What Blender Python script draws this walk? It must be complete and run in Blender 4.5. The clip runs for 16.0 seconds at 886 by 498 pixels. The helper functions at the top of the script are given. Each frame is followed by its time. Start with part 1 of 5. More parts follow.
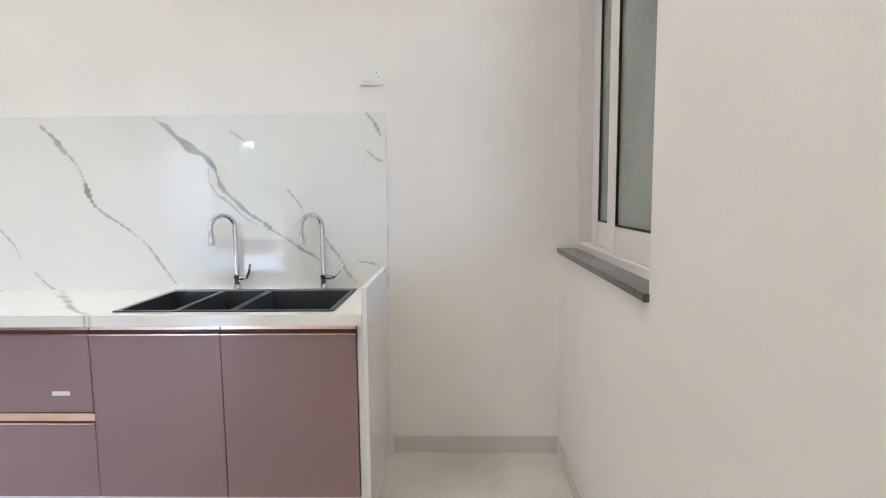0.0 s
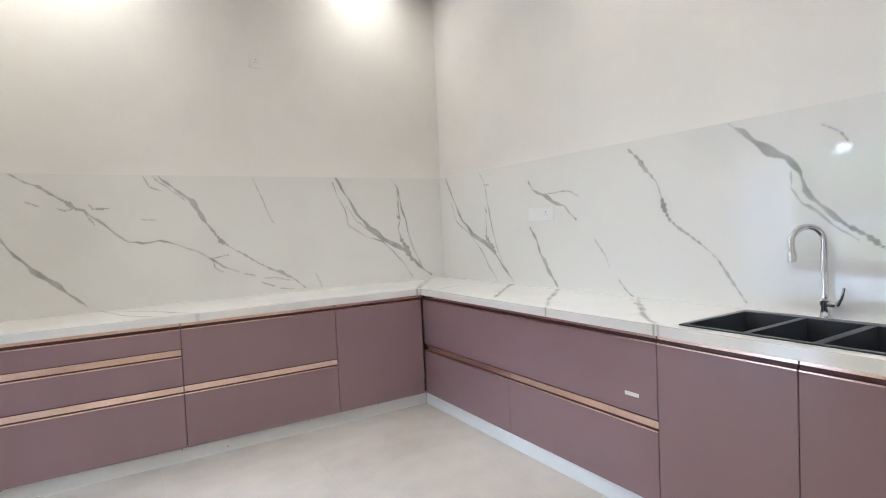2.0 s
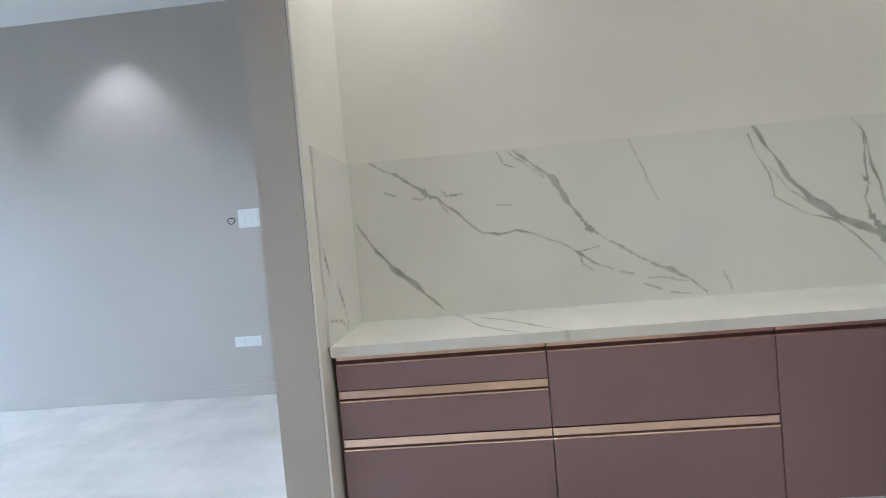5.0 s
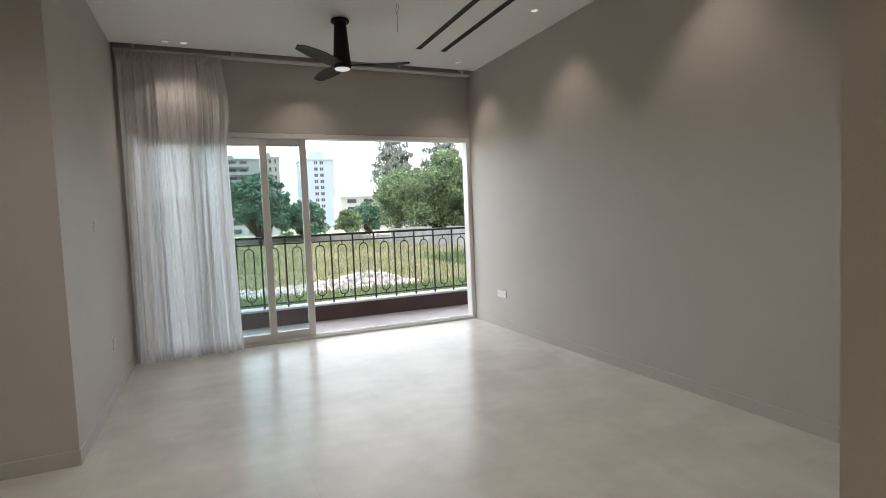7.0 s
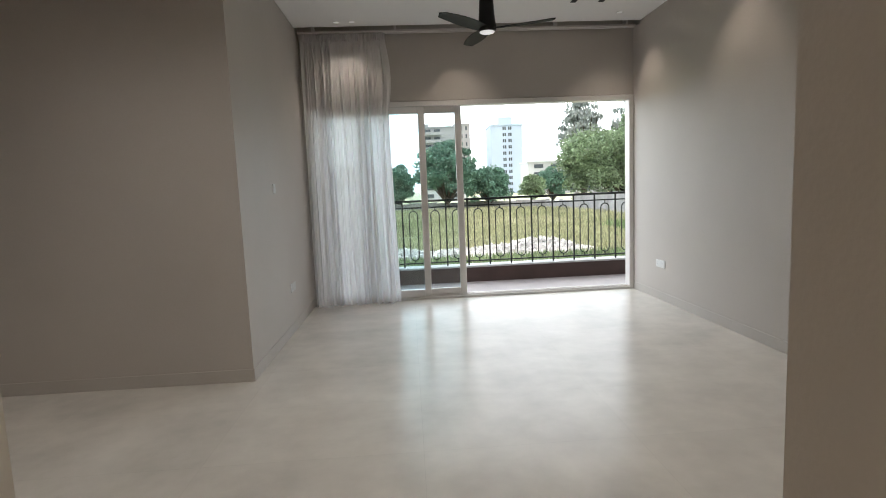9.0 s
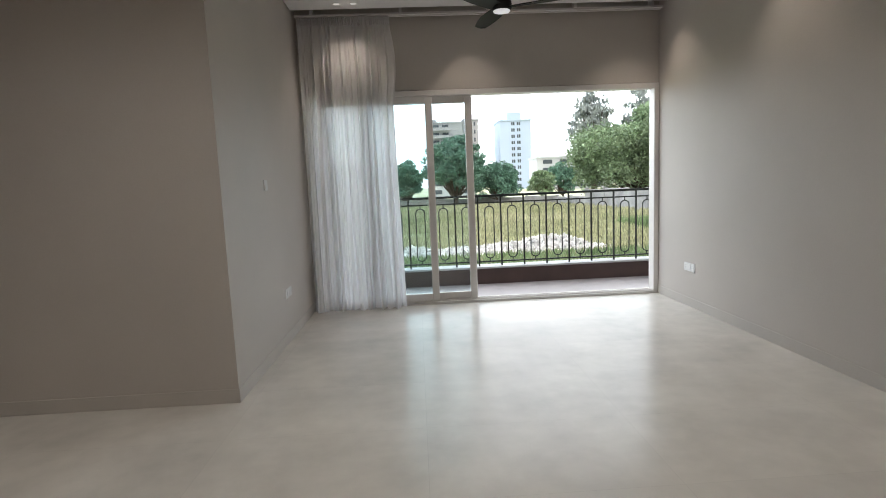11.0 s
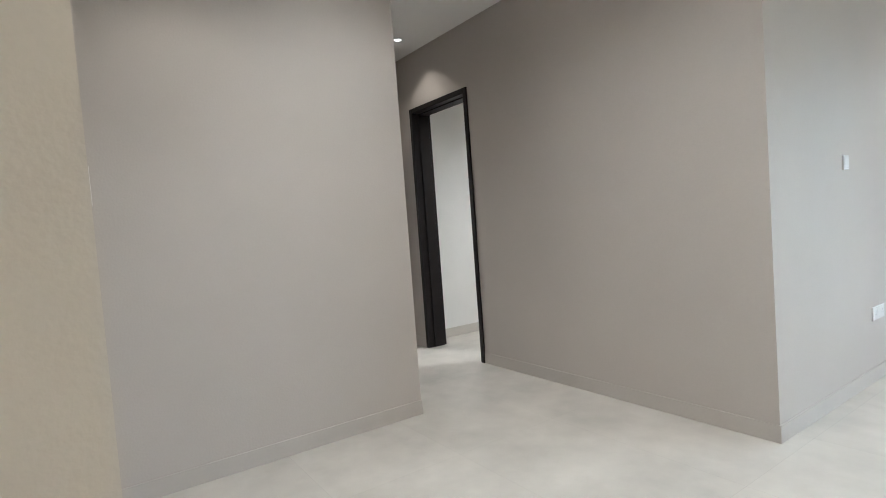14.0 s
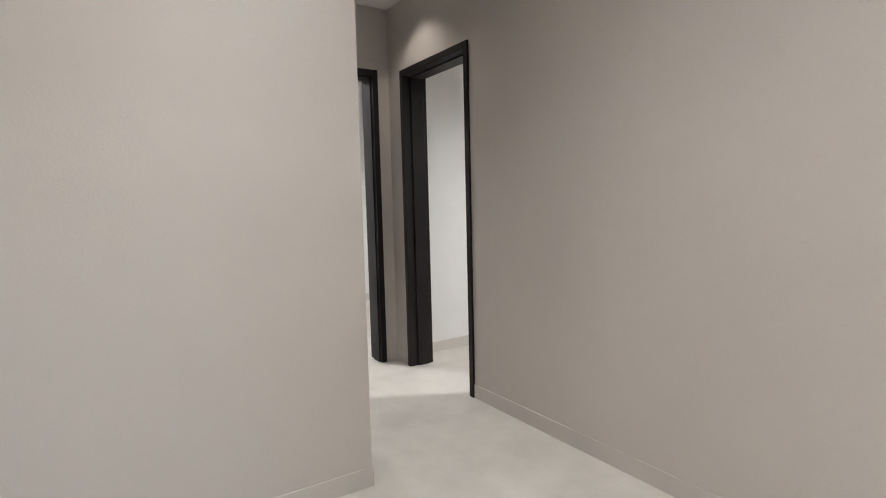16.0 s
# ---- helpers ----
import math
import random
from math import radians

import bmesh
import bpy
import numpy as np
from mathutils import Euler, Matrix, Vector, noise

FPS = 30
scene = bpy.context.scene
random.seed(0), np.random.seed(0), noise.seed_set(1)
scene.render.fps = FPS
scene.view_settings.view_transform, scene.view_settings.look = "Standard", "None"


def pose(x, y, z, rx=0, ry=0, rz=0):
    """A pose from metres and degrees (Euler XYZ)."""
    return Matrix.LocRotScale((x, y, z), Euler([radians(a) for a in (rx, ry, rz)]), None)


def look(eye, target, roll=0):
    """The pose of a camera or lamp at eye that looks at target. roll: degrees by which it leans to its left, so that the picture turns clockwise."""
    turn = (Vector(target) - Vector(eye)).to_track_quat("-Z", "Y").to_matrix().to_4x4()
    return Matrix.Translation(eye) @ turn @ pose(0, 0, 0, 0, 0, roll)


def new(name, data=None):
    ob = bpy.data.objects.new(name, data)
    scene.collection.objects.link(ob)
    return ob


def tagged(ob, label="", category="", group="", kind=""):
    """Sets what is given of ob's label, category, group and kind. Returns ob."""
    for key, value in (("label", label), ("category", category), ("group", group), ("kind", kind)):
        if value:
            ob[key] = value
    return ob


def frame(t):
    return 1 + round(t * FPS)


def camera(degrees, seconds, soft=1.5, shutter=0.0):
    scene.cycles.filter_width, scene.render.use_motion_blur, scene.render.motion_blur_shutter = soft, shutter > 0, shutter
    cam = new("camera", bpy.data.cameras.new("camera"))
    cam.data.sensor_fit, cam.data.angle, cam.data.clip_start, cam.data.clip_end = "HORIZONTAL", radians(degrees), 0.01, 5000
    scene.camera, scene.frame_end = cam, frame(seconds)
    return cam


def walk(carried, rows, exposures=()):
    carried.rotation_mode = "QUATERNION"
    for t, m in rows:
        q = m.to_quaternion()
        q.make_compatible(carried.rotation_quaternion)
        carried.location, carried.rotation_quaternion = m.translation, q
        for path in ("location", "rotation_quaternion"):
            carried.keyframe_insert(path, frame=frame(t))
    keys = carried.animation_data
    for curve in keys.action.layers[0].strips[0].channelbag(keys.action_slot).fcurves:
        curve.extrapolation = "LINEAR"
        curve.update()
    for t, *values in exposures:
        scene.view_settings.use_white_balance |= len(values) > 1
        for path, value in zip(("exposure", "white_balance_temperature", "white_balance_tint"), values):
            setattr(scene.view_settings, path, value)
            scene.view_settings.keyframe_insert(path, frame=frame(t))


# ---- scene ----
import collections

cam = camera(79.9, 16.0, soft=1.0)

PATH = [
    (0, (-3.793, 2.740, 1.279), (-3.741, 0.751, 1.075), -0.6),
    (0.5, (-3.779, 2.688, 1.273), (-3.066, 0.826, 1.115), -1.1),
    (1, (-3.765, 2.682, 1.269), (-2.537, 1.108, 1.150), -2.3),
    (1.5, (-3.740, 2.638, 1.261), (-2.266, 1.290, 1.161), -2.3),
    (2, (-3.708, 2.572, 1.251), (-2.004, 1.527, 1.171), -2.5),
    (2.5, (-3.686, 2.537, 1.243), (-1.870, 1.703, 1.164), -2.9),
    (2.7, (-3.676, 2.575, 1.243), (-1.836, 1.794, 1.167), -2.5),
    (3, (-3.649, 2.576, 1.234), (-1.767, 1.903, 1.159), -2.7),
    (3.2, (-3.633, 2.571, 1.228), (-1.725, 1.975, 1.160), -2.8),
    (5.3, (-2.341, 2.535, 1.262), (-0.391, 2.975, 1.206), -4.5),
    (5.5, (-2.170, 2.573, 1.240), (-0.286, 3.241, 1.186), -3.7),
    (6, (-1.866, 2.750, 1.237), (-0.212, 3.874, 1.220), -1.9),
    (6.1, (-1.794, 2.750, 1.240), (-0.239, 4.007, 1.237), -2.5),
    (6.5, (-1.819, 2.777, 1.389), (-0.638, 4.391, 1.348), -2.8),
    (7, (-1.550, 2.844, 1.472), (-0.749, 4.673, 1.349), -2.4),
    (7.5, (-1.450, 2.977, 1.434), (-0.804, 4.862, 1.260), -2.6),
    (8, (-1.314, 2.992, 1.459), (-0.881, 4.936, 1.279), -2.9),
    (8.5, (-1.146, 2.874, 1.458), (-0.971, 4.860, 1.300), -2.6),
    (9, (-1.117, 2.673, 1.430), (-0.997, 4.657, 1.207), -2.4),
    (9.2, (-1.095, 2.553, 1.435), (-1.029, 4.531, 1.145), -2.6),
    (11.5, (-1.094, 3.383, 1.438), (-1.001, 5.372, 1.249), -2.4),
    (12, (-0.962, 3.511, 1.412), (-0.957, 5.507, 1.287), -1.4),
    (12.5, (-0.937, 3.550, 1.417), (-1.609, 5.432, 1.340), -1.7),
    (13, (-1.044, 3.644, 1.382), (-2.235, 5.249, 1.320), -2.7),
    (13.5, (-1.109, 3.679, 1.334), (-2.604, 5.006, 1.264), -3.1),
    (14, (-1.105, 3.764, 1.310), (-2.743, 4.907, 1.212), -4.2),
    (14.5, (-1.161, 3.826, 1.289), (-2.864, 4.865, 1.145), -3.1),
    (15, (-1.293, 3.975, 1.281), (-3.058, 4.899, 1.103), -0.9),
    (15.5, (-1.493, 4.161, 1.331), (-3.250, 5.091, 1.113), -1.3),
    (16, (-1.853, 4.587, 1.403), (-3.528, 5.666, 1.231), -1.4),
]

EXPO = [(0, 2.3, 4750, 12), (3.2, 2.03, 4750, 12), (5.3, 1.6, 4650, 6), (6.0, 0.85, 5850, 15), (7, 0.34, 6200, 13), (9.5, 0.4, 6200, 12), (11, 0.32, 6150, 12), (12.1, 0.35, 6200, 12), (12.6, 0.62, 6300, 12), (13.1, 1.15, 6200, 11), (14, 1.66, 5600, 8), (15, 1.72, 5480, 9), (16, 1.84, 5750, 11)]
walk(cam, [(t, look(eye, target, roll)) for t, eye, target, roll in PATH], EXPO)

# ---- light ----
world = bpy.data.worlds.new("sky")
scene.world = world
world.use_nodes = True
wn, wl = world.node_tree.nodes, world.node_tree.links
sky = wn.new("ShaderNodeTexSky")
sky.sky_type, sky.sun_disc = "NISHITA", False
sky.sun_elevation, sky.sun_rotation = radians(50), radians(200)
sky.air_density, sky.dust_density, sky.ozone_density = 1.0, 6.0, 1.0
wn["Background"].inputs["Strength"].default_value = 0.08
wl.new(sky.outputs["Color"], wn["Background"].inputs["Color"])

sun = new("sun", bpy.data.lights.new("sun", "SUN"))
sun.data.energy, sun.data.angle, sun.data.color = 1.3, radians(12), (1.0, 0.96, 0.9)
sun.matrix_world = look((0, 0, 0), (math.sin(radians(20)) * -0.64, 0.64 * math.cos(radians(20)), -0.77))


def spot(x, y, z, power, color, size=100, blend=0.6, name="downlight_or_fill_lamp", aim=(0, 0)):
    ob = new(name, bpy.data.lights.new(name, "SPOT"))
    ob.data.energy, ob.data.color = power, color
    ob.data.spot_size, ob.data.spot_blend, ob.data.shadow_soft_size = radians(size), blend, 0.03
    ob.matrix_world = look((x, y, z), (x + aim[0], y + aim[1], z - 1))
    return ob


WARM, NEUTRAL, KITCHEN_WARM = (1.0, 0.86, 0.70), (1.0, 0.93, 0.83), (1.0, 0.78, 0.50)
# invented fill spots, out of view, that brighten the dining area and hall
DINING_FILL = [(-1.9, 5.2), (-0.2, 4.6), (-3.2, 5.2)]
KITCHEN_LAMPS = [(-0.17, 0.867), (-0.17, 2.717), (-1.98, 0.69), (-3.62, 1.08), (-1.98, 2.04), (-3.62, 2.52)]
LIVING_LAMPS = [(1.47, 9.02), (1.45, 7.25), (1.45, 5.55), (-0.42, 9.1), (-1.86, 9.16), (-1.68, 9.16)]
HALL_LAMPS = [(-5.45, 6.45), (-3.6, 4.3)]
# added fill light for the rooms behind the doorways, without any fixture
ROOM_FILL = [(-4.3, 8.3), (-7.3, 5.9), (3.2, 4.3)]
for x, y in KITCHEN_LAMPS:
    spot(x, y, 3.405, 18 if y > 1.5 else 10 if x > -1 else 12.5, KITCHEN_WARM, 140, 1.0)
for x, y in LIVING_LAMPS:
    spot(x, y, 3.405, 15 if x > -1 else 8, WARM, 96, 0.7)
for x, y in HALL_LAMPS:
    spot(x, y, 3.045, 4.2, WARM, 110, 0.6)
for x, y in DINING_FILL:
    spot(x, y, 3.405 if x > -2.4 else 3.05, 50 if x > -2.4 else 22, NEUTRAL, 140 if x > -2.4 else 165, 1.0)
for x, y in ROOM_FILL:
    spot(x, y, 3.0, 80, NEUTRAL, 150, 1.0)


# ---- materials ----
def material(name, color, rough=0.5, metal=0.0, vary=0.06, scale=3.0, bump=0.0, bump_scale=60.0, coat=0.0, tint=None, spec=0.5, island=0.0, fine=None):
    """Paint, stone, metal: one base colour with a slow and a fine variation and a fine relief."""
    m = bpy.data.materials.new(name)
    m.use_nodes = True
    n, l = m.node_tree.nodes, m.node_tree.links
    b = n["Principled BSDF"]
    b.inputs["Roughness"].default_value, b.inputs["Metallic"].default_value = rough, metal
    b.inputs["Coat Weight"].default_value, b.inputs["Specular IOR Level"].default_value = coat, spec
    b.inputs["Coat Roughness"].default_value = 0.05
    co = n.new("ShaderNodeTexCoord")
    t1, t2 = n.new("ShaderNodeTexNoise"), n.new("ShaderNodeTexNoise")
    t1.inputs["Scale"].default_value, t1.inputs["Detail"].default_value = scale, 5
    t2.inputs["Scale"].default_value, t2.inputs["Detail"].default_value = (fine or bump_scale), 4
    for t in (t1, t2):
        l.new(co.outputs["Object"], t.inputs["Vector"])
    add = n.new("ShaderNodeMath")
    add.operation = "MULTIPLY_ADD"
    l.new(t2.outputs["Fac"], add.inputs[0])
    add.inputs[1].default_value = 0.35
    l.new(t1.outputs["Fac"], add.inputs[2])
    ramp = n.new("ShaderNodeMapRange")
    ramp.inputs["From Min"].default_value, ramp.inputs["From Max"].default_value = 0.45, 0.9
    l.new(add.outputs[0], ramp.inputs["Value"])
    mix = n.new("ShaderNodeMix")
    mix.data_type = "RGBA"
    dark = tint or tuple(c * (1 - 2 * vary) for c in color)
    mix.inputs["A"].default_value = (*dark, 1)
    mix.inputs["B"].default_value = (*[min(1, c * (1 + vary * 0.6)) for c in color], 1)
    l.new(ramp.outputs[0], mix.inputs["Factor"])
    out = mix.outputs["Result"]
    if island:
        g, hv, mr = n.new("ShaderNodeNewGeometry"), n.new("ShaderNodeHueSaturation"), n.new("ShaderNodeMapRange")
        l.new(g.outputs["Random Per Island"], mr.inputs["Value"])
        mr.inputs["To Min"].default_value, mr.inputs["To Max"].default_value = 1 - island, 1 + island
        l.new(mr.outputs[0], hv.inputs["Value"])
        l.new(out, hv.inputs["Color"])
        out = hv.outputs["Color"]
    l.new(out, b.inputs["Base Color"])
    if bump:
        bp = n.new("ShaderNodeBump")
        bp.inputs["Strength"].default_value, bp.inputs["Distance"].default_value = bump, 0.01
        l.new(t2.outputs["Fac"], bp.inputs["Height"])
        l.new(bp.outputs[0], b.inputs["Normal"])
    return m


M_WALL_K = material("cream_wall_paint", (0.80, 0.775, 0.73), 0.55, vary=0.02, bump=0.08, bump_scale=90)
# cream paint darkened and warmed: the kitchen lamps' light put into the colour
M_LINING = material("lamp_tinted_wall_paint", (0.56, 0.51, 0.43), 0.6, vary=0.03, scale=1.2, bump=0.08, bump_scale=90)
M_WALL_L = material("greige_wall_paint", (0.50, 0.46, 0.42), 0.6, vary=0.03, scale=1.2, bump=0.08, bump_scale=90)
M_WHITE = material("white_paint", (0.80, 0.80, 0.78), 0.6, vary=0.02, bump=0.05)
M_CEIL = material("white_ceiling_paint", (0.82, 0.81, 0.79), 0.7, vary=0.015, scale=0.7, bump=0.03)
M_FLOOR = material("polished_beige_tile", (0.62, 0.585, 0.53), 0.25, spec=0.16, vary=0.09, scale=1.8, bump=0.01, bump_scale=25, fine=7)
M_KERBSTONE = material("pale_coping_stone", (0.5, 0.5, 0.48), 0.7)
M_SKIRT = material("beige_skirting_tile", (0.60, 0.57, 0.52), 0.3, vary=0.03)
M_SKIRT_L = material("painted_skirting", (0.50, 0.465, 0.425), 0.45, vary=0.03)
M_CAB = material("mauve_satin_laminate", (0.265, 0.17, 0.18), 0.3, vary=0.04, scale=2, bump=0.02, bump_scale=300, spec=0.7)
M_COPPER = material("brushed_copper_metal", (0.93, 0.70, 0.60), 0.2, 1.0, vary=0.05, scale=8)
# copper darkened to paint the shade inside the handle rails
M_COPPER_SHADE = material("copper_groove_shade", (0.10, 0.05, 0.045), 0.35, 0.6, vary=0.05)
M_CARC = material("dark_cabinet_board", (0.12, 0.08, 0.08), 0.5)
M_PLINTH = material("white_plinth_board", (0.86, 0.87, 0.85), 0.25, vary=0.03)
M_CHROME = material("polished_chrome", (0.82, 0.83, 0.85), 0.06, 1.0, vary=0.01)
M_SINK = material("black_granite_sink", (0.028, 0.03, 0.033), 0.38, vary=0.15, scale=200, bump=0.05, bump_scale=400)
M_PLASTIC = material("white_switch_plastic", (0.82, 0.82, 0.80), 0.25, vary=0.01)
M_GREYPL = material("grey_socket_plastic", (0.25, 0.25, 0.26), 0.4, vary=0.02)
M_DOORWOOD = material("dark_wenge_wood", (0.011, 0.008, 0.008), 0.5, spec=0.3, vary=0.2, scale=6, bump=0.1, bump_scale=120)
M_BLACK = material("black_matt_plastic", (0.010, 0.010, 0.011), 0.5, spec=0.3, vary=0.05)
M_UPVC = material("white_upvc_frame", (0.74, 0.71, 0.68), 0.3, vary=0.02)
M_IRON = material("black_painted_iron", (0.018, 0.022, 0.02), 0.45, 0.3, vary=0.1, bump=0.05)
M_GRANITE = material("dark_granite", (0.07, 0.07, 0.075), 0.15, vary=0.3, scale=60)
M_KERB = material("brown_kerb_paint", (0.085, 0.05, 0.042), 0.6, vary=0.1, bump=0.2)
M_BTILE = material("pinkish_balcony_tile", (0.37, 0.325, 0.315), 0.45, vary=0.06, scale=2, bump=0.05)


def add_joints(m, width, height, mortar, dark, shade, at=(0, 0)):
    """Lays a faint grid of tile joints into a material's colour, and shades each tile a little differently."""
    n, l = m.node_tree.nodes, m.node_tree.links
    b = n["Principled BSDF"]
    src = b.inputs["Base Color"].links[0].from_socket
    co, mp, br, mul = n.new("ShaderNodeTexCoord"), n.new("ShaderNodeMapping"), n.new("ShaderNodeTexBrick"), n.new("ShaderNodeMix")
    mp.inputs["Location"].default_value = (-at[0], -at[1], 0)
    br.offset, br.squash = 0.0, 1.0
    for k, v in (("Scale", 1.0), ("Brick Width", width), ("Row Height", height), ("Mortar Size", mortar), ("Mortar Smooth", 0.2)):
        br.inputs[k].default_value = v
    br.inputs["Color1"].default_value, br.inputs["Color2"].default_value = (1, 1, 1, 1), (shade, shade, shade, 1)
    br.inputs["Mortar"].default_value = (dark, dark, dark, 1)
    l.new(co.outputs["Object"], mp.inputs["Vector"])
    l.new(mp.outputs[0], br.inputs["Vector"])
    mul.data_type, mul.blend_type = "RGBA", "MULTIPLY"
    mul.inputs["Factor"].default_value = 1.0
    l.new(src, mul.inputs["A"])
    l.new(br.outputs["Color"], mul.inputs["B"])
    l.new(mul.outputs["Result"], b.inputs["Base Color"])


add_joints(M_FLOOR, 1.2, 0.75, 0.0012, 0.86, 0.965, (0.1, 6.2))
add_joints(M_BTILE, 0.6, 0.6, 0.003, 0.7, 0.94, (0.0, 9.77))


def glass_material(name="clear_glass", tint=(0.90, 0.955, 0.965), mixv=0.9):
    m = bpy.data.materials.new(name)
    m.use_nodes = True
    n, l = m.node_tree.nodes, m.node_tree.links
    n.remove(n["Principled BSDF"])
    tr, gl, fr, mx = n.new("ShaderNodeBsdfTransparent"), n.new("ShaderNodeBsdfGlossy"), n.new("ShaderNodeFresnel"), n.new("ShaderNodeMixShader")
    tr.inputs["Color"].default_value = (*tint, 1)
    gl.inputs["Roughness"].default_value = 0.01
    fr.inputs["IOR"].default_value = 1.5
    l.new(fr.outputs[0], mx.inputs[0])
    l.new(tr.outputs[0], mx.inputs[1])
    l.new(gl.outputs[0], mx.inputs[2])
    l.new(mx.outputs[0], n["Material Output"].inputs["Surface"])
    return m


M_GLASS = glass_material()
M_FROST = material("grey_film_glass", (0.27, 0.285, 0.27), 0.12, vary=0.15, scale=2.2)


def emitter(name, color, power):
    m = bpy.data.materials.new(name)
    m.use_nodes = True
    b = m.node_tree.nodes["Principled BSDF"]
    b.inputs["Emission Color"].default_value, b.inputs["Emission Strength"].default_value = (*color, 1), power
    return m


M_GLOW = emitter("lit_diffuser", (1.0, 0.93, 0.82), 2.0)
M_GLOWFAN = emitter("fan_light_diffuser", (1.0, 0.98, 0.95), 0.35)
M_GLOWDIM = emitter("dim_lit_diffuser", (1.0, 0.93, 0.82), 0.55)


# ---- mesh helpers ----
PLACE = Matrix.Identity(4)


def box(bm, x0, y0, z0, x1, y1, z1, bevel=0.0, seg=1):
    x0, x1 = min(x0, x1), max(x0, x1)
    y0, y1 = min(y0, y1), max(y0, y1)
    z0, z1 = min(z0, z1), max(z0, z1)
    r = bmesh.ops.create_cube(bm, size=1, matrix=Matrix.Translation(((x0 + x1) / 2, (y0 + y1) / 2, (z0 + z1) / 2)) @ Matrix.Diagonal((x1 - x0, y1 - y0, z1 - z0, 1)))
    if bevel:
        edges = list({e for v in r["verts"] for e in v.link_edges})
        bmesh.ops.bevel(bm, geom=edges, offset=bevel, segments=seg, affect="EDGES", profile=0.7)
    return r["verts"]


def prism(bm, pts, axis, a0, a1):
    """A closed outline, extruded along an axis from a0 to a1."""
    def place(p, a):
        return {"x": (a, p[0], p[1]), "y": (p[0], a, p[1]), "z": (p[0], p[1], a)}[axis]
    lo, hi = [bm.verts.new(place(p, a0)) for p in pts], [bm.verts.new(place(p, a1)) for p in pts]
    bm.faces.new(lo)
    bm.faces.new(hi[::-1])
    for i in range(len(pts)):
        bm.faces.new((lo[i], lo[(i + 1) % len(pts)], hi[(i + 1) % len(pts)], hi[i]))
    bmesh.ops.recalc_face_normals(bm, faces=bm.faces[:])


def lathe(bm, profile, segs=24, at=(0, 0, 0)):
    """Turns (radius, z) rows about the z axis."""
    rings = []
    for r, z in profile:
        rings.append([bm.verts.new((at[0] + r * math.cos(a), at[1] + r * math.sin(a), at[2] + z)) for a in (2 * math.pi * i / segs for i in range(segs))])
    for a, b in zip(rings, rings[1:]):
        for i in range(segs):
            bm.faces.new((a[i], a[(i + 1) % segs], b[(i + 1) % segs], b[i]))
    bm.faces.new(rings[0][::-1])
    bm.faces.new(rings[-1])
    bmesh.ops.recalc_face_normals(bm, faces=bm.faces[:])


def tube(bm, pts, radius, segs=10, closed=False):
    pts = [Vector(p) for p in pts]
    rings, n = [], len(pts)
    up = None
    for i, p in enumerate(pts):
        a = pts[i - 1] if (i or closed) else p
        b = pts[(i + 1) % n] if (i < n - 1 or closed) else p
        d = (b - a).normalized()
        if up is None:
            up = d.orthogonal().normalized()
        up = (up - d * up.dot(d)).normalized()
        side = d.cross(up)
        r = radius[i] if isinstance(radius, (list, tuple)) else radius
        rings.append([bm.verts.new(p + r * (math.cos(t) * up + math.sin(t) * side)) for t in (2 * math.pi * k / segs for k in range(segs))])
    pairs = list(zip(rings, rings[1:])) + ([(rings[-1], rings[0])] if closed else [])
    for a, b in pairs:
        for k in range(segs):
            bm.faces.new((a[k], a[(k + 1) % segs], b[(k + 1) % segs], b[k]))
    if not closed:
        bm.faces.new(rings[0][::-1])
        bm.faces.new(rings[-1])


def part(name, bm, mat, parent=None, label="", smooth=False):
    me = bpy.data.meshes.new(name)
    bm.transform(PLACE)
    bm.to_mesh(me)
    bm.free()
    me.materials.append(mat)
    if smooth:
        for p in me.polygons:
            p.use_smooth = True
        me.set_sharp_from_angle(angle=radians(35))
    ob = new(name, me)
    if parent is not None:
        ob.parent = parent
        ob.matrix_parent_inverse = Matrix.Translation(parent_place(parent)).inverted()
    if label:
        ob["label"] = label
    return ob


def parent_place(ob):
    return Vector(ob.location) if ob.type == "EMPTY" else Vector((0, 0, 0))


def thing(name, at, label, category, group=""):
    ob = new(name)
    ob.location = PLACE @ Vector(at)
    ob.empty_display_size = 0.1
    return tagged(ob, label, category, group)


def boxes(name, rows, mat, parent=None, label="", bevel=0.0):
    bm = bmesh.new()
    for r in rows:
        box(bm, *r, bevel=bevel)
    return part(name, bm, mat, parent, label)


def structure(name, rows, mat, label="", category="", bevel=0.0):
    return tagged(boxes(name, rows, mat, bevel=bevel), label, category, kind="structure")


# ---- structure ----
HC, HL = 3.42, 3.07
TOP = 3.62
EX = 1.86
WX = -2.39
NY = 9.55
structure("wall_kitchen_south", [(-4.55, -0.02, 0, 0.37, 0.211, TOP)], M_WALL_K, "cream painted kitchen wall behind the sink run", "wall")
structure("wall_kitchen_east", [(0.139, 0.211, 0, 0.37, 3.199, TOP)], M_WALL_K, "cream painted kitchen wall above the long counter", "wall")
WY0, WY1, WZ0, WZ1 = 0.211, 1.387, 1.017, 2.36
KW = -4.286
structure("wall_kitchen_west", [(-4.55, WY1, 0, KW, 3.18, TOP), (-4.55, WY0, 0, KW, WY1, WZ0), (-4.55, WY0, WZ1, KW, WY1, TOP)], M_WALL_K, "cream painted kitchen wall with a window", "wall")
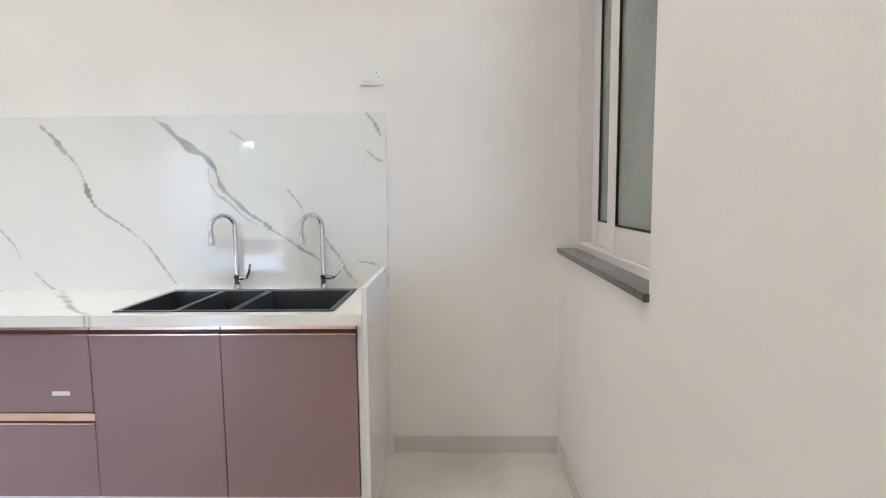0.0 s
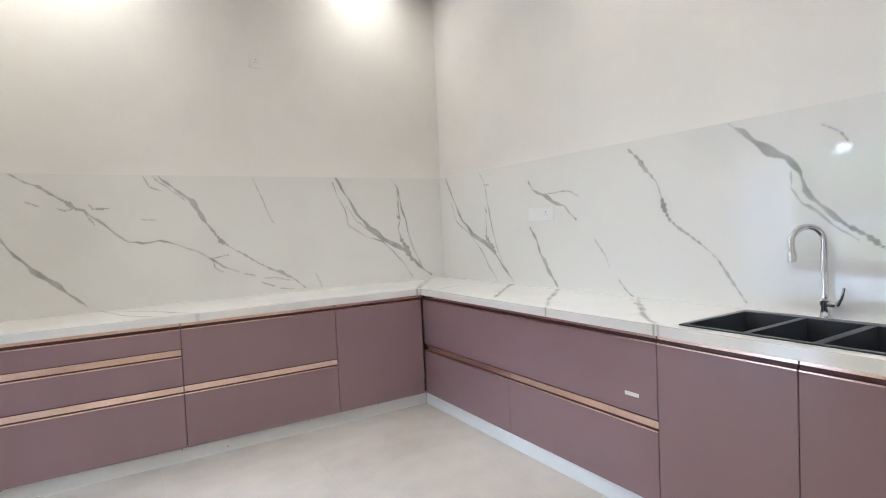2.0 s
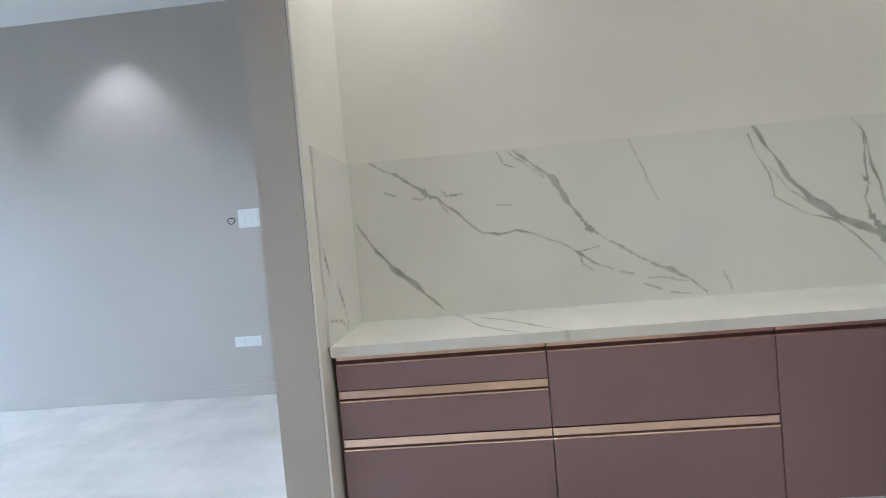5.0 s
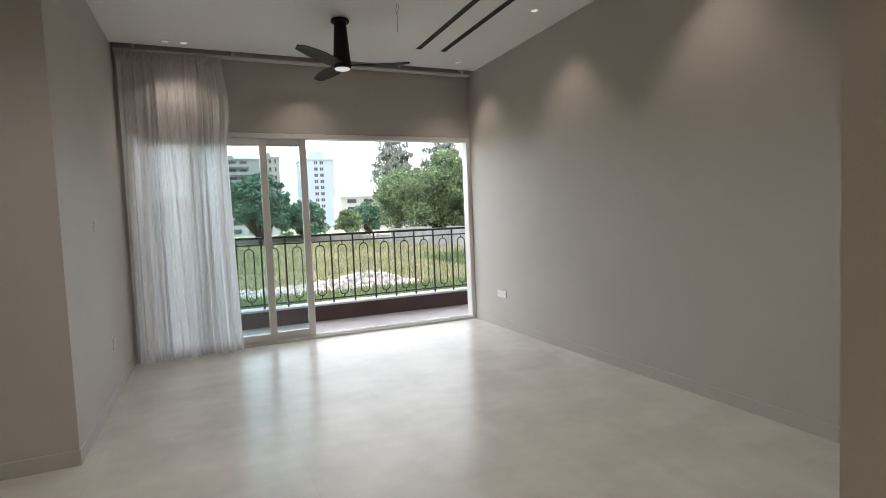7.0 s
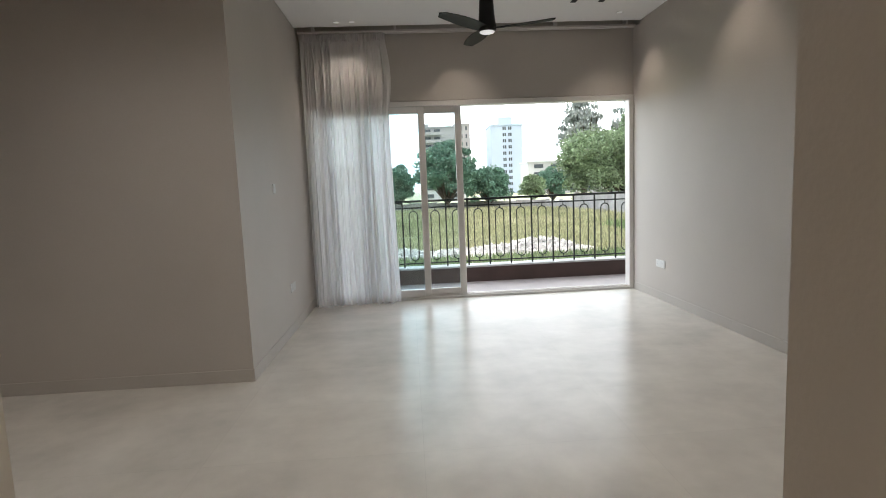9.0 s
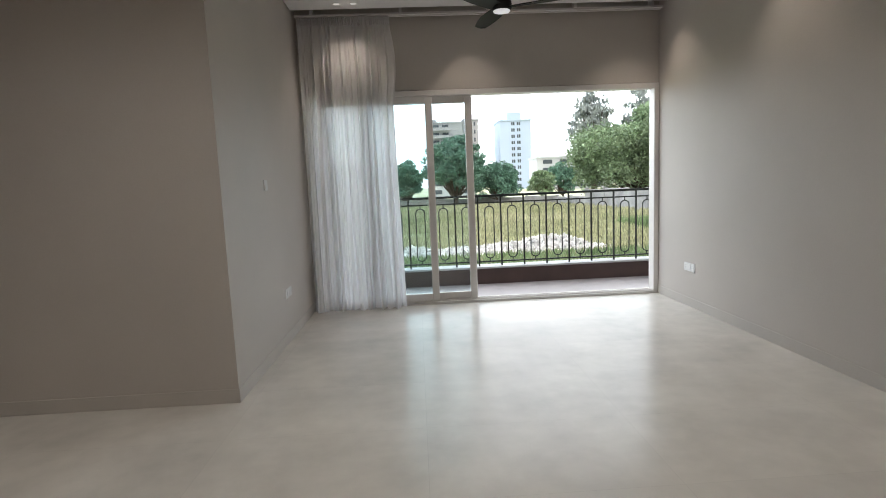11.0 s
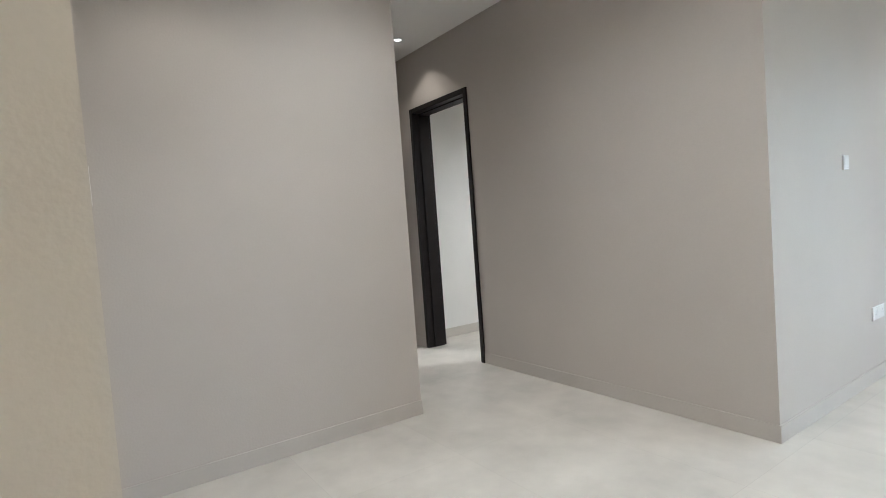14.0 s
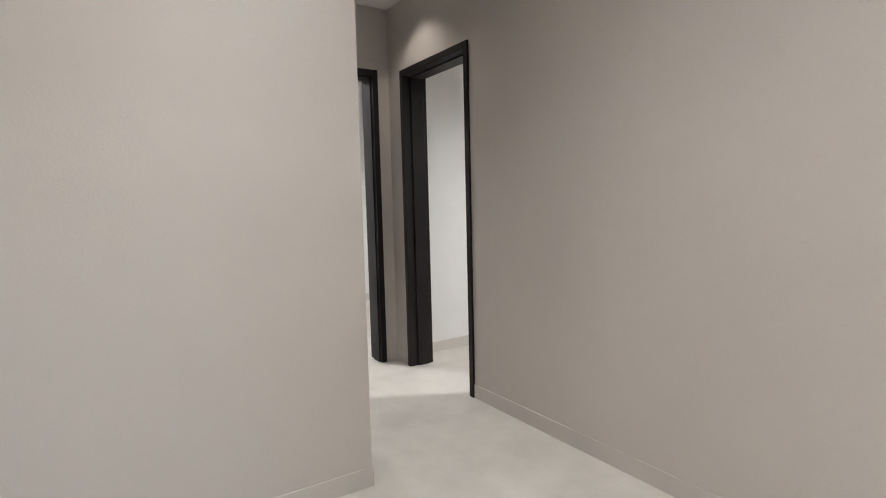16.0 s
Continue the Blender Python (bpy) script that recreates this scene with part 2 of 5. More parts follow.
# the end lining's M_LINING colour carries the lamplight on that cream face
for nm, pts, mt, lab in (("wall_kitchen_north", [(-4.55, 3.18), (-1.994, 3.18), (-1.994, 3.4), (-4.55, 3.4)], M_WALL_K, "cream painted wall beside the kitchen opening"),
                         ("wall_living_southwest", [(-4.4, 3.402), (-1.996, 3.402), (-1.996, 3.792), (-4.4, 3.792)], M_WALL_L, "greige painted thick wall with a switch"),
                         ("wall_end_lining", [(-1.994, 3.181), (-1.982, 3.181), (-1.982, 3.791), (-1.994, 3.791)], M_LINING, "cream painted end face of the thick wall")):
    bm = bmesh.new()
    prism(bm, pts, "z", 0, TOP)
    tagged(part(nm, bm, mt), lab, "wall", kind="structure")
SX = -0.575
structure("wall_stub", [(SX, 3.212, 0, 0.139, 3.392, TOP)], M_WALL_L, "greige painted stub wall at the end of the counter", "wall")
structure("wall_stub_lining", [(SX + 0.002, 3.199, 0, 0.139, 3.21, TOP)], M_WALL_K, "cream painted kitchen side of the stub wall", "wall")
structure("wall_living_south", [(0.139, 3.2, 0, EX + 0.22, 3.392, TOP)], M_WALL_L, "greige painted living room wall", "wall")
D3 = (3.47, 4.215, 2.61)
structure("wall_living_east", [(EX, D3[1], 0, EX + 0.22, 9.77, TOP), (EX, 3.392, 0, EX + 0.22, D3[0], TOP), (EX, D3[0], D3[2], EX + 0.22, D3[1], TOP)], M_WALL_L, "greige painted long living room wall", "wall")
structure("wall_living_north", [(WX, NY, 2.56, EX, NY + 0.22, TOP), (WX, NY, 0, WX + 0.07, NY + 0.22, 2.56)], M_WALL_L, "greige painted wall above the sliding door", "wall")
structure("wall_living_west", [(WX - 0.2, 6.97, 0, WX, NY + 0.22, TOP)], M_WALL_L, "greige painted wall beside the curtain", "wall")
D1 = (-5.83, -4.86, 2.51)
structure("wall_hall_north", [(D1[1], 6.77, 0, WX, 6.97, TOP), (-6.25, 6.77, 0, D1[0], 6.97, TOP), (D1[0], 6.77, D1[2], D1[1], 6.97, TOP)], M_WALL_L, "greige painted wall with a dark doorway", "wall")
structure("wall_hall_east_face", [(-4.4, 3.793, 0, -4.2, 5.645, TOP)], M_WALL_L, "pale greige painted wall", "wall")
structure("wall_hall_south", [(-6.25, 5.445, 0, -4.4, 5.645, TOP)], M_WALL_L, "greige painted hall wall", "wall")
D2 = (5.80, 6.66, 2.55)
structure("wall_hall_west", [(-6.25, 5.645, 0, -6.05, D2[0], TOP), (-6.25, D2[1], 0, -6.05, 6.77, TOP), (-6.25, D2[0], D2[2], -6.05, D2[1], TOP)], M_WALL_L, "greige painted end wall of the hall", "wall")
structure("wall_bedroom", [(-6.25, 6.97, 0, -6.05, 9.9, TOP), (-6.05, 9.7, 0, WX - 0.2, 9.9, TOP)], M_WHITE, "white painted room wall", "wall")
structure("wall_end_room", [(-9.2, 4.6, 0, -9.0, 8.2, TOP), (-9.0, 4.6, 0, -6.25, 4.8, TOP), (-9.0, 8.0, 0, -6.25, 8.2, TOP), (-6.27, 4.8, 0, -6.252, 5.445, TOP)], M_WHITE, "white painted room wall", "wall")
structure("wall_side_room", [(4.6, 1.2, 0, 4.8, 5.6, TOP), (EX + 0.22, 5.4, 0, 4.6, 5.6, TOP), (EX + 0.22, 1.2, 0, 4.6, 1.4, TOP), (EX + 0.2, 1.4, 0, EX + 0.22, 3.199, TOP)], M_WALL_L, "greige painted room wall", "wall")
structure("floor", [(-9.2, -0.23, -0.2, 4.8, 9.9, 0)], M_FLOOR, "polished beige tile floor with faint joints", "floor")
structure("ceiling_kitchen", [(KW, 0.211, HC, 0.139, 3.18, TOP)], M_CEIL, "white flat kitchen ceiling", "ceiling")
structure("ceiling_living", [(-1.982, 3.392, HC, EX, 9.33, TOP), (WX, 3.792, HC, -1.982, 9.33, TOP), (-1.982, 3.18, HC, SX, 3.392, TOP)], M_CEIL, "white flat living room ceiling", "ceiling")
structure("ceiling_hall", [(-6.05, 5.645, HL, WX, 6.77, TOP), (-4.2, 3.792, HL, WX, 5.645, TOP)], M_CEIL, "white lowered hall ceiling", "ceiling")
structure("ceiling_rooms", [(-6.05, 6.97, HC, WX - 0.2, 9.7, TOP), (-9.0, 4.8, HC, -6.25, 8.0, TOP), (EX + 0.22, 1.4, HC, 4.6, 5.4, TOP)], M_CEIL, "white flat room ceiling", "ceiling")
# unseen slab laid over everything to keep sky light out of the rooms
structure("roof", [(-9.2, -0.23, TOP, 4.8, 9.9, TOP + 0.2)], M_WHITE, "unseen flat slab added over all rooms to block light", "roof")


def skirting(name, rows, mat, label):
    for row in rows:
        structure(name, [row], mat, label, "skirting", bevel=0.002)


S, T = 0.10, 0.007
skirting("baseboard_kitchen", [(KW + T, 0.211, 0, -3.47, 0.211 + T, 0.085), (KW, 0.211, 0, KW + T, 3.18, 0.085), (KW + T, 3.18 - T, 0, -1.99, 3.18, 0.085)], M_SKIRT, "beige tile skirting")
skirting("baseboard_living", [(EX - T, D3[1] + 0.0, 0, EX, NY, S), (WX, 6.77, 0, WX + T, NY, S), (D1[1], 6.77 - T, 0, WX + T, 6.77, S), (-4.2, 3.8, 0, -4.2 + T, 5.645, S),
          (SX - T, 3.199, 0, SX, 3.392 + T, S), (SX, 3.392, 0, EX - T, 3.392 + T, S), (-4.2 + T, 3.792, 0, -1.99, 3.792 + T, S),
          (-6.05, 6.77 - T, 0, D1[0], 6.77, S), (-6.05, 5.645, 0, -4.2 + T, 5.645 + T, S)], M_SKIRT_L, "painted skirting flush with the wall")
skirting("baseboard_rooms", [(-6.05, 6.97, 0, -6.05 + T, 9.7, S), (-9.0, 4.8, 0, -9.0 + T, 8.0, S), (4.6 - T, 1.4, 0, 4.6, 5.4, S)], M_SKIRT, "beige tile skirting")

# ---- outdoors ----
GZ = -0.9
M_FIELD = material("dry_grass_field", (0.40, 0.39, 0.25), 0.9, vary=0.25, scale=0.12, bump=0.6, bump_scale=6, tint=(0.29, 0.31, 0.17), fine=1.5)
bm = bmesh.new()
xs = [-1500, -300, -80] + [-40 + 2.5 * i for i in range(41)] + [100, 300, 1500]
ys = [9.95 + 0.5 * i for i in range(2)] + [11.5 + 2.5 * i for i in range(24)] + [90, 200, 600, 2500]
rows = [[bm.verts.new((x, y, GZ + (0.12 * noise.noise((x * 0.2, y * 0.2, 0)) if 12 < y < 70 else 0))) for x in xs] for y in [-60] + ys]
for a, b in zip(rows, rows[1:]):
    for i in range(len(xs) - 1):
        bm.faces.new((a[i], a[i + 1], b[i + 1], b[i]))
tagged(part("ground", bm, M_FIELD, smooth=True), "overgrown field of dry and green grass", "ground", kind="structure")
structure("balcony_floor", [(-5, NY + 0.22, -0.2, 5.5, 11.15, -0.03)], M_BTILE, "pinkish balcony floor tiles", "balcony")
structure("balcony_kerb", [(-5, 10.85, -0.03, 5.5, 11.05, 0.2)], M_KERB, "brown painted balcony kerb", "kerb")
structure("balcony_coping", [(-5, 10.83, 0.2, 5.5, 11.13, 0.225)], M_KERBSTONE, "pale stone coping on the kerb", "kerb")

# ---- kitchen ----


WINDOW = (0.0, 1.22, 1.055, 2.448)
PLACE = Matrix.Translation((0.1388, 0.2111, 0)) @ Matrix.Scale(0.964, 4)

VEINS_E, VEINS_S = [], []


def vein(field, width, line):
    field.append((width, line))


vein(VEINS_E, 0.01, [(2.975, 1.724), (2.914, 1.683), (2.833, 1.641), (2.697, 1.556)])
vein(VEINS_E, 0.016, [(2.715, 1.57), (2.678, 1.54), (2.651, 1.513)])
vein(VEINS_E, 0.01, [(2.66, 1.523), (2.613, 1.501), (2.558, 1.44), (2.501, 1.392), (2.464, 1.343), (2.386, 1.291), (2.305, 1.276), (2.21, 1.299), (2.095, 1.261)])
vein(VEINS_E, 0.007, [(2.095, 1.261), (1.99, 1.204), (1.894, 1.138), (1.818, 1.098), (1.718, 1.046)])
vein(VEINS_E, 0.007, [(2.688, 1.535), (2.67, 1.519), (2.709, 1.508), (2.747, 1.515)])
vein(VEINS_E, 0.005, [(2.903, 1.557), (2.84, 1.528)])
vein(VEINS_E, 0.006, [(2.613, 1.501), (2.587, 1.448), (2.57, 1.405)])
vein(VEINS_E, 0.009, [(2.591, 1.542), (2.564, 1.51), (2.484, 1.514)])
vein(VEINS_E, 0.02, [(2.187, 1.716), (2.137, 1.661), (2.055, 1.599), (1.993, 1.549), (1.953, 1.481), (1.924, 1.402), (1.863, 1.31)])
vein(VEINS_E, 0.018, [(1.873, 1.322), (1.832, 1.263), (1.777, 1.227)])
vein(VEINS_E, 0.008, [(1.777, 1.227), (1.677, 1.176), (1.565, 1.089)])
vein(VEINS_E, 0.013, [(1.565, 1.089), (1.473, 1.036), (1.355, 0.974), (1.26, 0.891)])
vein(VEINS_E, 0.006, [(2.281, 1.707), (2.253, 1.652), (2.192, 1.619)])
vein(VEINS_E, 0.005, [(2.228, 1.717), (2.159, 1.651), (2.036, 1.561)])
vein(VEINS_E, 0.005, [(2.316, 1.445), (2.224, 1.431)])
vein(VEINS_E, 0.004, [(1.591, 1.711), (1.56, 1.619), (1.519, 1.514), (1.466, 1.397)])
vein(VEINS_E, 0.019, [(3.076, 1.399), (3.034, 1.342), (2.976, 1.258), (2.891, 1.141), (2.793, 1.051), (2.72, 0.983), (2.638, 0.902)])
vein(VEINS_E, 0.026, [(0.97, 1.725), (0.93, 1.644), (0.869, 1.558), (0.809, 1.446), (0.694, 1.319), (0.59, 1.228), (0.453, 1.163), (0.329, 1.075), (0.261, 0.994), (0.133, 0.895)])
vein(VEINS_E, 0.006, [(1.005, 1.693), (0.96, 1.572), (0.913, 1.474), (0.88, 1.351), (0.751, 1.26), (0.591, 1.203), (0.484, 1.109), (0.39, 1.002), (0.323, 0.901)])
vein(VEINS_E, 0.004, [(0.899, 1.498), (0.812, 1.385), (0.683, 1.282)])
vein(VEINS_E, 0.008, [(0.491, 1.725), (0.431, 1.636), (0.409, 1.51), (0.373, 1.37), (0.324, 1.19), (0.259, 1.045), (0.218, 0.966)])
vein(VEINS_E, 0.007, [(0.437, 1.636), (0.431, 1.511), (0.428, 1.41), (0.446, 1.31), (0.409, 1.207)])
vein(VEINS_E, 0.034, [(0.427, 1.233), (0.37, 1.128), (0.317, 1.036)])
vein(VEINS_E, 0.011, [(0.449, 1.423), (0.426, 1.384)])
vein(VEINS_E, 0.005, [(1.905, 1.144), (1.802, 1.178), (1.78, 1.17)])
vein(VEINS_E, 0.005, [(1.894, 1.138), (1.875, 1.085), (1.82, 1.059)])
vein(VEINS_E, 0.006, [(1.684, 1.039), (1.616, 1.011)])
vein(VEINS_E, 0.006, [(1.571, 0.966), (1.479, 0.92)])
vein(VEINS_E, 0.005, [(1.546, 0.995), (1.44, 0.975), (1.344, 0.95)])
vein(VEINS_E, 0.004, [(1.443, 0.905), (1.347, 0.891)])
vein(VEINS_E, 0.003, [(1.168, 0.992), (1.123, 0.885)])
vein(VEINS_S, 0.021, [(0.11, 1.719), (0.21, 1.547), (0.338, 1.367), (0.482, 1.233), (0.661, 1.169), (0.77, 1.098), (0.871, 0.984), (0.985, 0.883)])
vein(VEINS_S, 0.005, [(0.183, 1.495), (0.268, 1.343), (0.44, 1.234), (0.599, 1.12), (0.69, 1.0), (0.795, 0.886)])
vein(VEINS_S, 0.007, [(0.605, 1.709), (0.675, 1.623), (0.696, 1.458), (0.745, 1.312), (0.791, 1.146), (0.856, 1.03)])
vein(VEINS_S, 0.006, [(0.659, 1.625), (0.724, 1.61)])
vein(VEINS_S, 0.009, [(0.664, 1.436), (0.685, 1.386)])
vein(VEINS_S, 0.005, [(0.672, 1.363), (0.674, 1.206)])
vein(VEINS_S, 0.03, [(0.675, 1.218), (0.725, 1.157), (0.781, 1.098)])
vein(VEINS_S, 0.016, [(1.184, 1.595), (1.231, 1.533), (1.341, 1.475), (1.406, 1.436), (1.518, 1.398), (1.576, 1.352), (1.621, 1.312)])
vein(VEINS_S, 0.005, [(1.341, 1.487), (1.447, 1.497), (1.569, 1.498), (1.649, 1.462)])
vein(VEINS_S, 0.021, [(1.184, 1.27), (1.245, 1.189), (1.297, 1.085), (1.361, 0.985), (1.436, 0.88)])
vein(VEINS_S, 0.004, [(1.76, 1.193), (1.838, 1.097), (1.866, 1.028)])
vein(VEINS_S, 0.007, [(1.931, 0.955), (1.993, 0.893), (2.036, 0.856), (2.111, 0.816), (2.115, 0.777)])
vein(VEINS_S, 0.005, [(1.956, 0.85), (2.036, 0.847)])
vein(VEINS_S, 0.017, [(2.022, 1.687), (2.089, 1.624), (2.136, 1.554), (2.19, 1.493)])
vein(VEINS_S, 0.004, [(2.19, 1.493), (2.219, 1.415)])
vein(VEINS_S, 0.018, [(2.219, 1.41), (2.254, 1.329), (2.282, 1.276)])
vein(VEINS_S, 0.011, [(2.282, 1.276), (2.338, 1.23), (2.391, 1.193), (2.442, 1.162)])
vein(VEINS_S, 0.004, [(2.442, 1.162), (2.485, 1.124)])
vein(VEINS_S, 0.022, [(2.591, 1.718), (2.654, 1.667), (2.749, 1.582), (2.832, 1.533), (2.879, 1.465), (2.909, 1.385), (2.969, 1.32), (3.042, 1.249)])
vein(VEINS_S, 0.014, [(3.042, 1.249), (3.099, 1.204), (3.167, 1.152)])
vein(VEINS_S, 0.007, [(2.847, 1.468), (2.853, 1.396), (2.892, 1.339), (2.954, 1.298), (3.013, 1.235), (3.084, 1.181)])
vein(VEINS_S, 0.006, [(3.247, 1.364), (3.309, 1.266)])
vein(VEINS_S, 0.009, [(3.167, 1.152), (3.27, 1.083), (3.367, 1.024), (3.436, 0.981)])
vein(VEINS_S, 0.009, [(3.425, 1.114), (3.481, 1.049), (3.513, 0.986), (3.576, 0.901)])
vein(VEINS_S, 0.005, [(2.975, 1.646), (3.033, 1.616), (3.068, 1.56)])
vein(VEINS_S, 0.008, [(2.498, 1.113), (2.563, 1.027), (2.6, 0.968), (2.653, 0.895)])
vein(VEINS_S, 0.015, [(3.649, 1.725), (3.678, 1.69), (3.709, 1.628)])
vein(VEINS_S, 0.009, [(3.644, 1.542), (3.683, 1.507), (3.725, 1.484)])
vein(VEINS_S, 0.006, [(3.595, 1.008), (3.69, 0.979)])

VEINS_T = [
    (0.012, [(0.199, 2.651), (-0.407, 2.433), (-0.745, 2.195)]),
    (0.03, [(0.089, 0.07), (-0.655, 0.645), (-0.983, 0.864)]),
    (0.03, [(-0.864, -0.089), (-1.221, 0.298), (-1.45, 0.546)]),
    (0.02, [(-1.36, -0.07), (-1.728, 0.357), (-2.006, 0.655)]),
    (0.012, [(-2.095, 0.099), (-2.324, 0.338), (-2.631, 0.645)]),
    (0.01, [(-0.715, 0.318), (-0.775, 0.526)]),
    (0.015, [(-2.671, 0.04), (-2.751, 0.258), (-2.83, 0.467)]),
    (0.015, [(-1.559, -0.616), (-2.195, 0.179), (-2.631, 0.645)]),
    (0.008, [(-2.373, 0.496), (-2.423, 0.447), (-2.631, 0.616)]),
    (0.01, [(0.338, 2.939), (-0.089, 2.502), (-0.298, 2.304), (-0.546, 2.165), (-0.685, 2.046)]),
    (0.006, [(-0.328, 2.294), (-0.516, 2.165)]),
    (0.03, [(-3.505, 0.725), (-3.555, 0.834)]),
]


def marble_material(name, polish=0.03):
    m = bpy.data.materials.new(name)
    m.use_nodes = True
    n, l = m.node_tree.nodes, m.node_tree.links
    b = n["Principled BSDF"]
    b.inputs["Roughness"].default_value, b.inputs["Specular IOR Level"].default_value = polish, 1.0
    at, mix, co, ns = n.new("ShaderNodeAttribute"), n.new("ShaderNodeMix"), n.new("ShaderNodeTexCoord"), n.new("ShaderNodeTexNoise")
    at.attribute_name = "vein"
    ns.inputs["Scale"].default_value, ns.inputs["Detail"].default_value = 1.6, 6
    l.new(co.outputs["Object"], ns.inputs["Vector"])
    base = n.new("ShaderNodeMix")
    base.data_type = mix.data_type = "RGBA"
    base.inputs["A"].default_value, base.inputs["B"].default_value = (0.80, 0.79, 0.75, 1), (0.73, 0.722, 0.69, 1)
    mr = n.new("ShaderNodeMapRange")
    mr.inputs["From Min"].default_value, mr.inputs["From Max"].default_value = 0.5, 0.75
    l.new(ns.outputs["Fac"], mr.inputs["Value"])
    l.new(mr.outputs[0], base.inputs["Factor"])
    mix.inputs["B"].default_value = (0.31, 0.308, 0.28, 1)
    l.new(base.outputs["Result"], mix.inputs["A"])
    n2, mu = n.new("ShaderNodeTexNoise"), n.new("ShaderNodeMath")
    n2.inputs["Scale"].default_value, n2.inputs["Detail"].default_value = 9, 3
    l.new(co.outputs["Object"], n2.inputs["Vector"])
    m2 = n.new("ShaderNodeMapRange")
    m2.inputs["From Min"].default_value, m2.inputs["From Max"].default_value, m2.inputs["To Min"].default_value = 0.35, 0.6, 0.8
    l.new(n2.outputs["Fac"], m2.inputs["Value"])
    mu.operation = "MULTIPLY"
    l.new(at.outputs["Fac"], mu.inputs[0])
    l.new(m2.outputs[0], mu.inputs[1])
    l.new(mu.outputs[0], mix.inputs["Factor"])
    l.new(mix.outputs["Result"], b.inputs["Base Color"])
    return m


M_MARBLE = marble_material("white_veined_marble")
M_MARBLE_PLAIN = material("white_marble_edge", (0.80, 0.80, 0.775), 0.12, vary=0.03)


def vein_field(P, veins, seed=0):
    """How much of a vein each point (u, v) lies on, 0 to 1."""
    out = np.zeros(len(P))
    rng = np.random.RandomState(seed)
    x, y = P[:, 0], P[:, 1]
    wx = 0.010 * np.sin(x * 9 + 2.2 * np.sin(y * 7)) + 0.006 * np.sin(y * 31 + 2 * np.sin(x * 17)) + 0.002 * np.sin(x * 83 + 3 * np.sin(y * 61))
    wy = 0.008 * np.sin(y * 11 + 2 * np.sin(x * 8) + 1) + 0.006 * np.sin(x * 37 + 2 * np.sin(y * 19)) + 0.002 * np.sin(y * 97 + 3 * np.sin(x * 53))
    Q = P + np.stack([wx, wy], 1) * 0.5
    patch = 0.5 + 0.5 * np.sin(x * 13 + 2.5 * np.sin(y * 9)) * np.sin(y * 17 + 1.5 * np.sin(x * 11))
    for w, pts in veins:
        tot = sum(math.dist(a, b) for a, b in zip(pts, pts[1:])) + 1e-6
        run = 0.0
        ph = rng.uniform(0, 6)
        for a, b in zip(pts, pts[1:]):
            a, b = np.array(a), np.array(b)
            d = b - a
            ln = np.linalg.norm(d) + 1e-6
            s = np.clip(((Q - a) @ d) / ln ** 2, 0, 1)
            off = Q - a - s[:, None] * d
            dist = np.linalg.norm(off, axis=1)
            side = (d[0] * off[:, 1] - d[1] * off[:, 0]) / ln
            u = (run + s * ln) / tot
            swell = np.clip(0.35 + 0.7 * np.sin(np.pi * np.clip(u, 0.03, 0.97)) * (0.7 + 0.5 * np.sin(u * 9 + ph)) + 0.25 * np.sin(u * 31 + 2 * ph), 0.15, 1.4)
            half = 0.72 * w * swell
            body = np.clip((half + 0.0025 - dist) / 0.005, 0, 1) * (0.6 + 0.4 * patch)
            edge = np.clip(1 - np.abs(side - half * 0.8) / 0.004, 0, 1) * (dist < half + 0.006) * 0.55 * np.clip(0.2 + np.sin(u * 23 + ph), 0, 1)
            core = np.clip((0.0035 - dist) / 0.003, 0, 1) * 0.7 * np.clip(0.5 + np.sin(u * 15 + ph * 2), 0, 1)
            halo = 0.10 * np.clip(1 - dist / (w * 2.6 + 0.01), 0, 1) * patch
            out = np.maximum(out, body + edge * 0.6)
            out = np.maximum(out, core)
            out = np.maximum(out, halo)
            run += ln
    return np.clip(out, 0, 1)


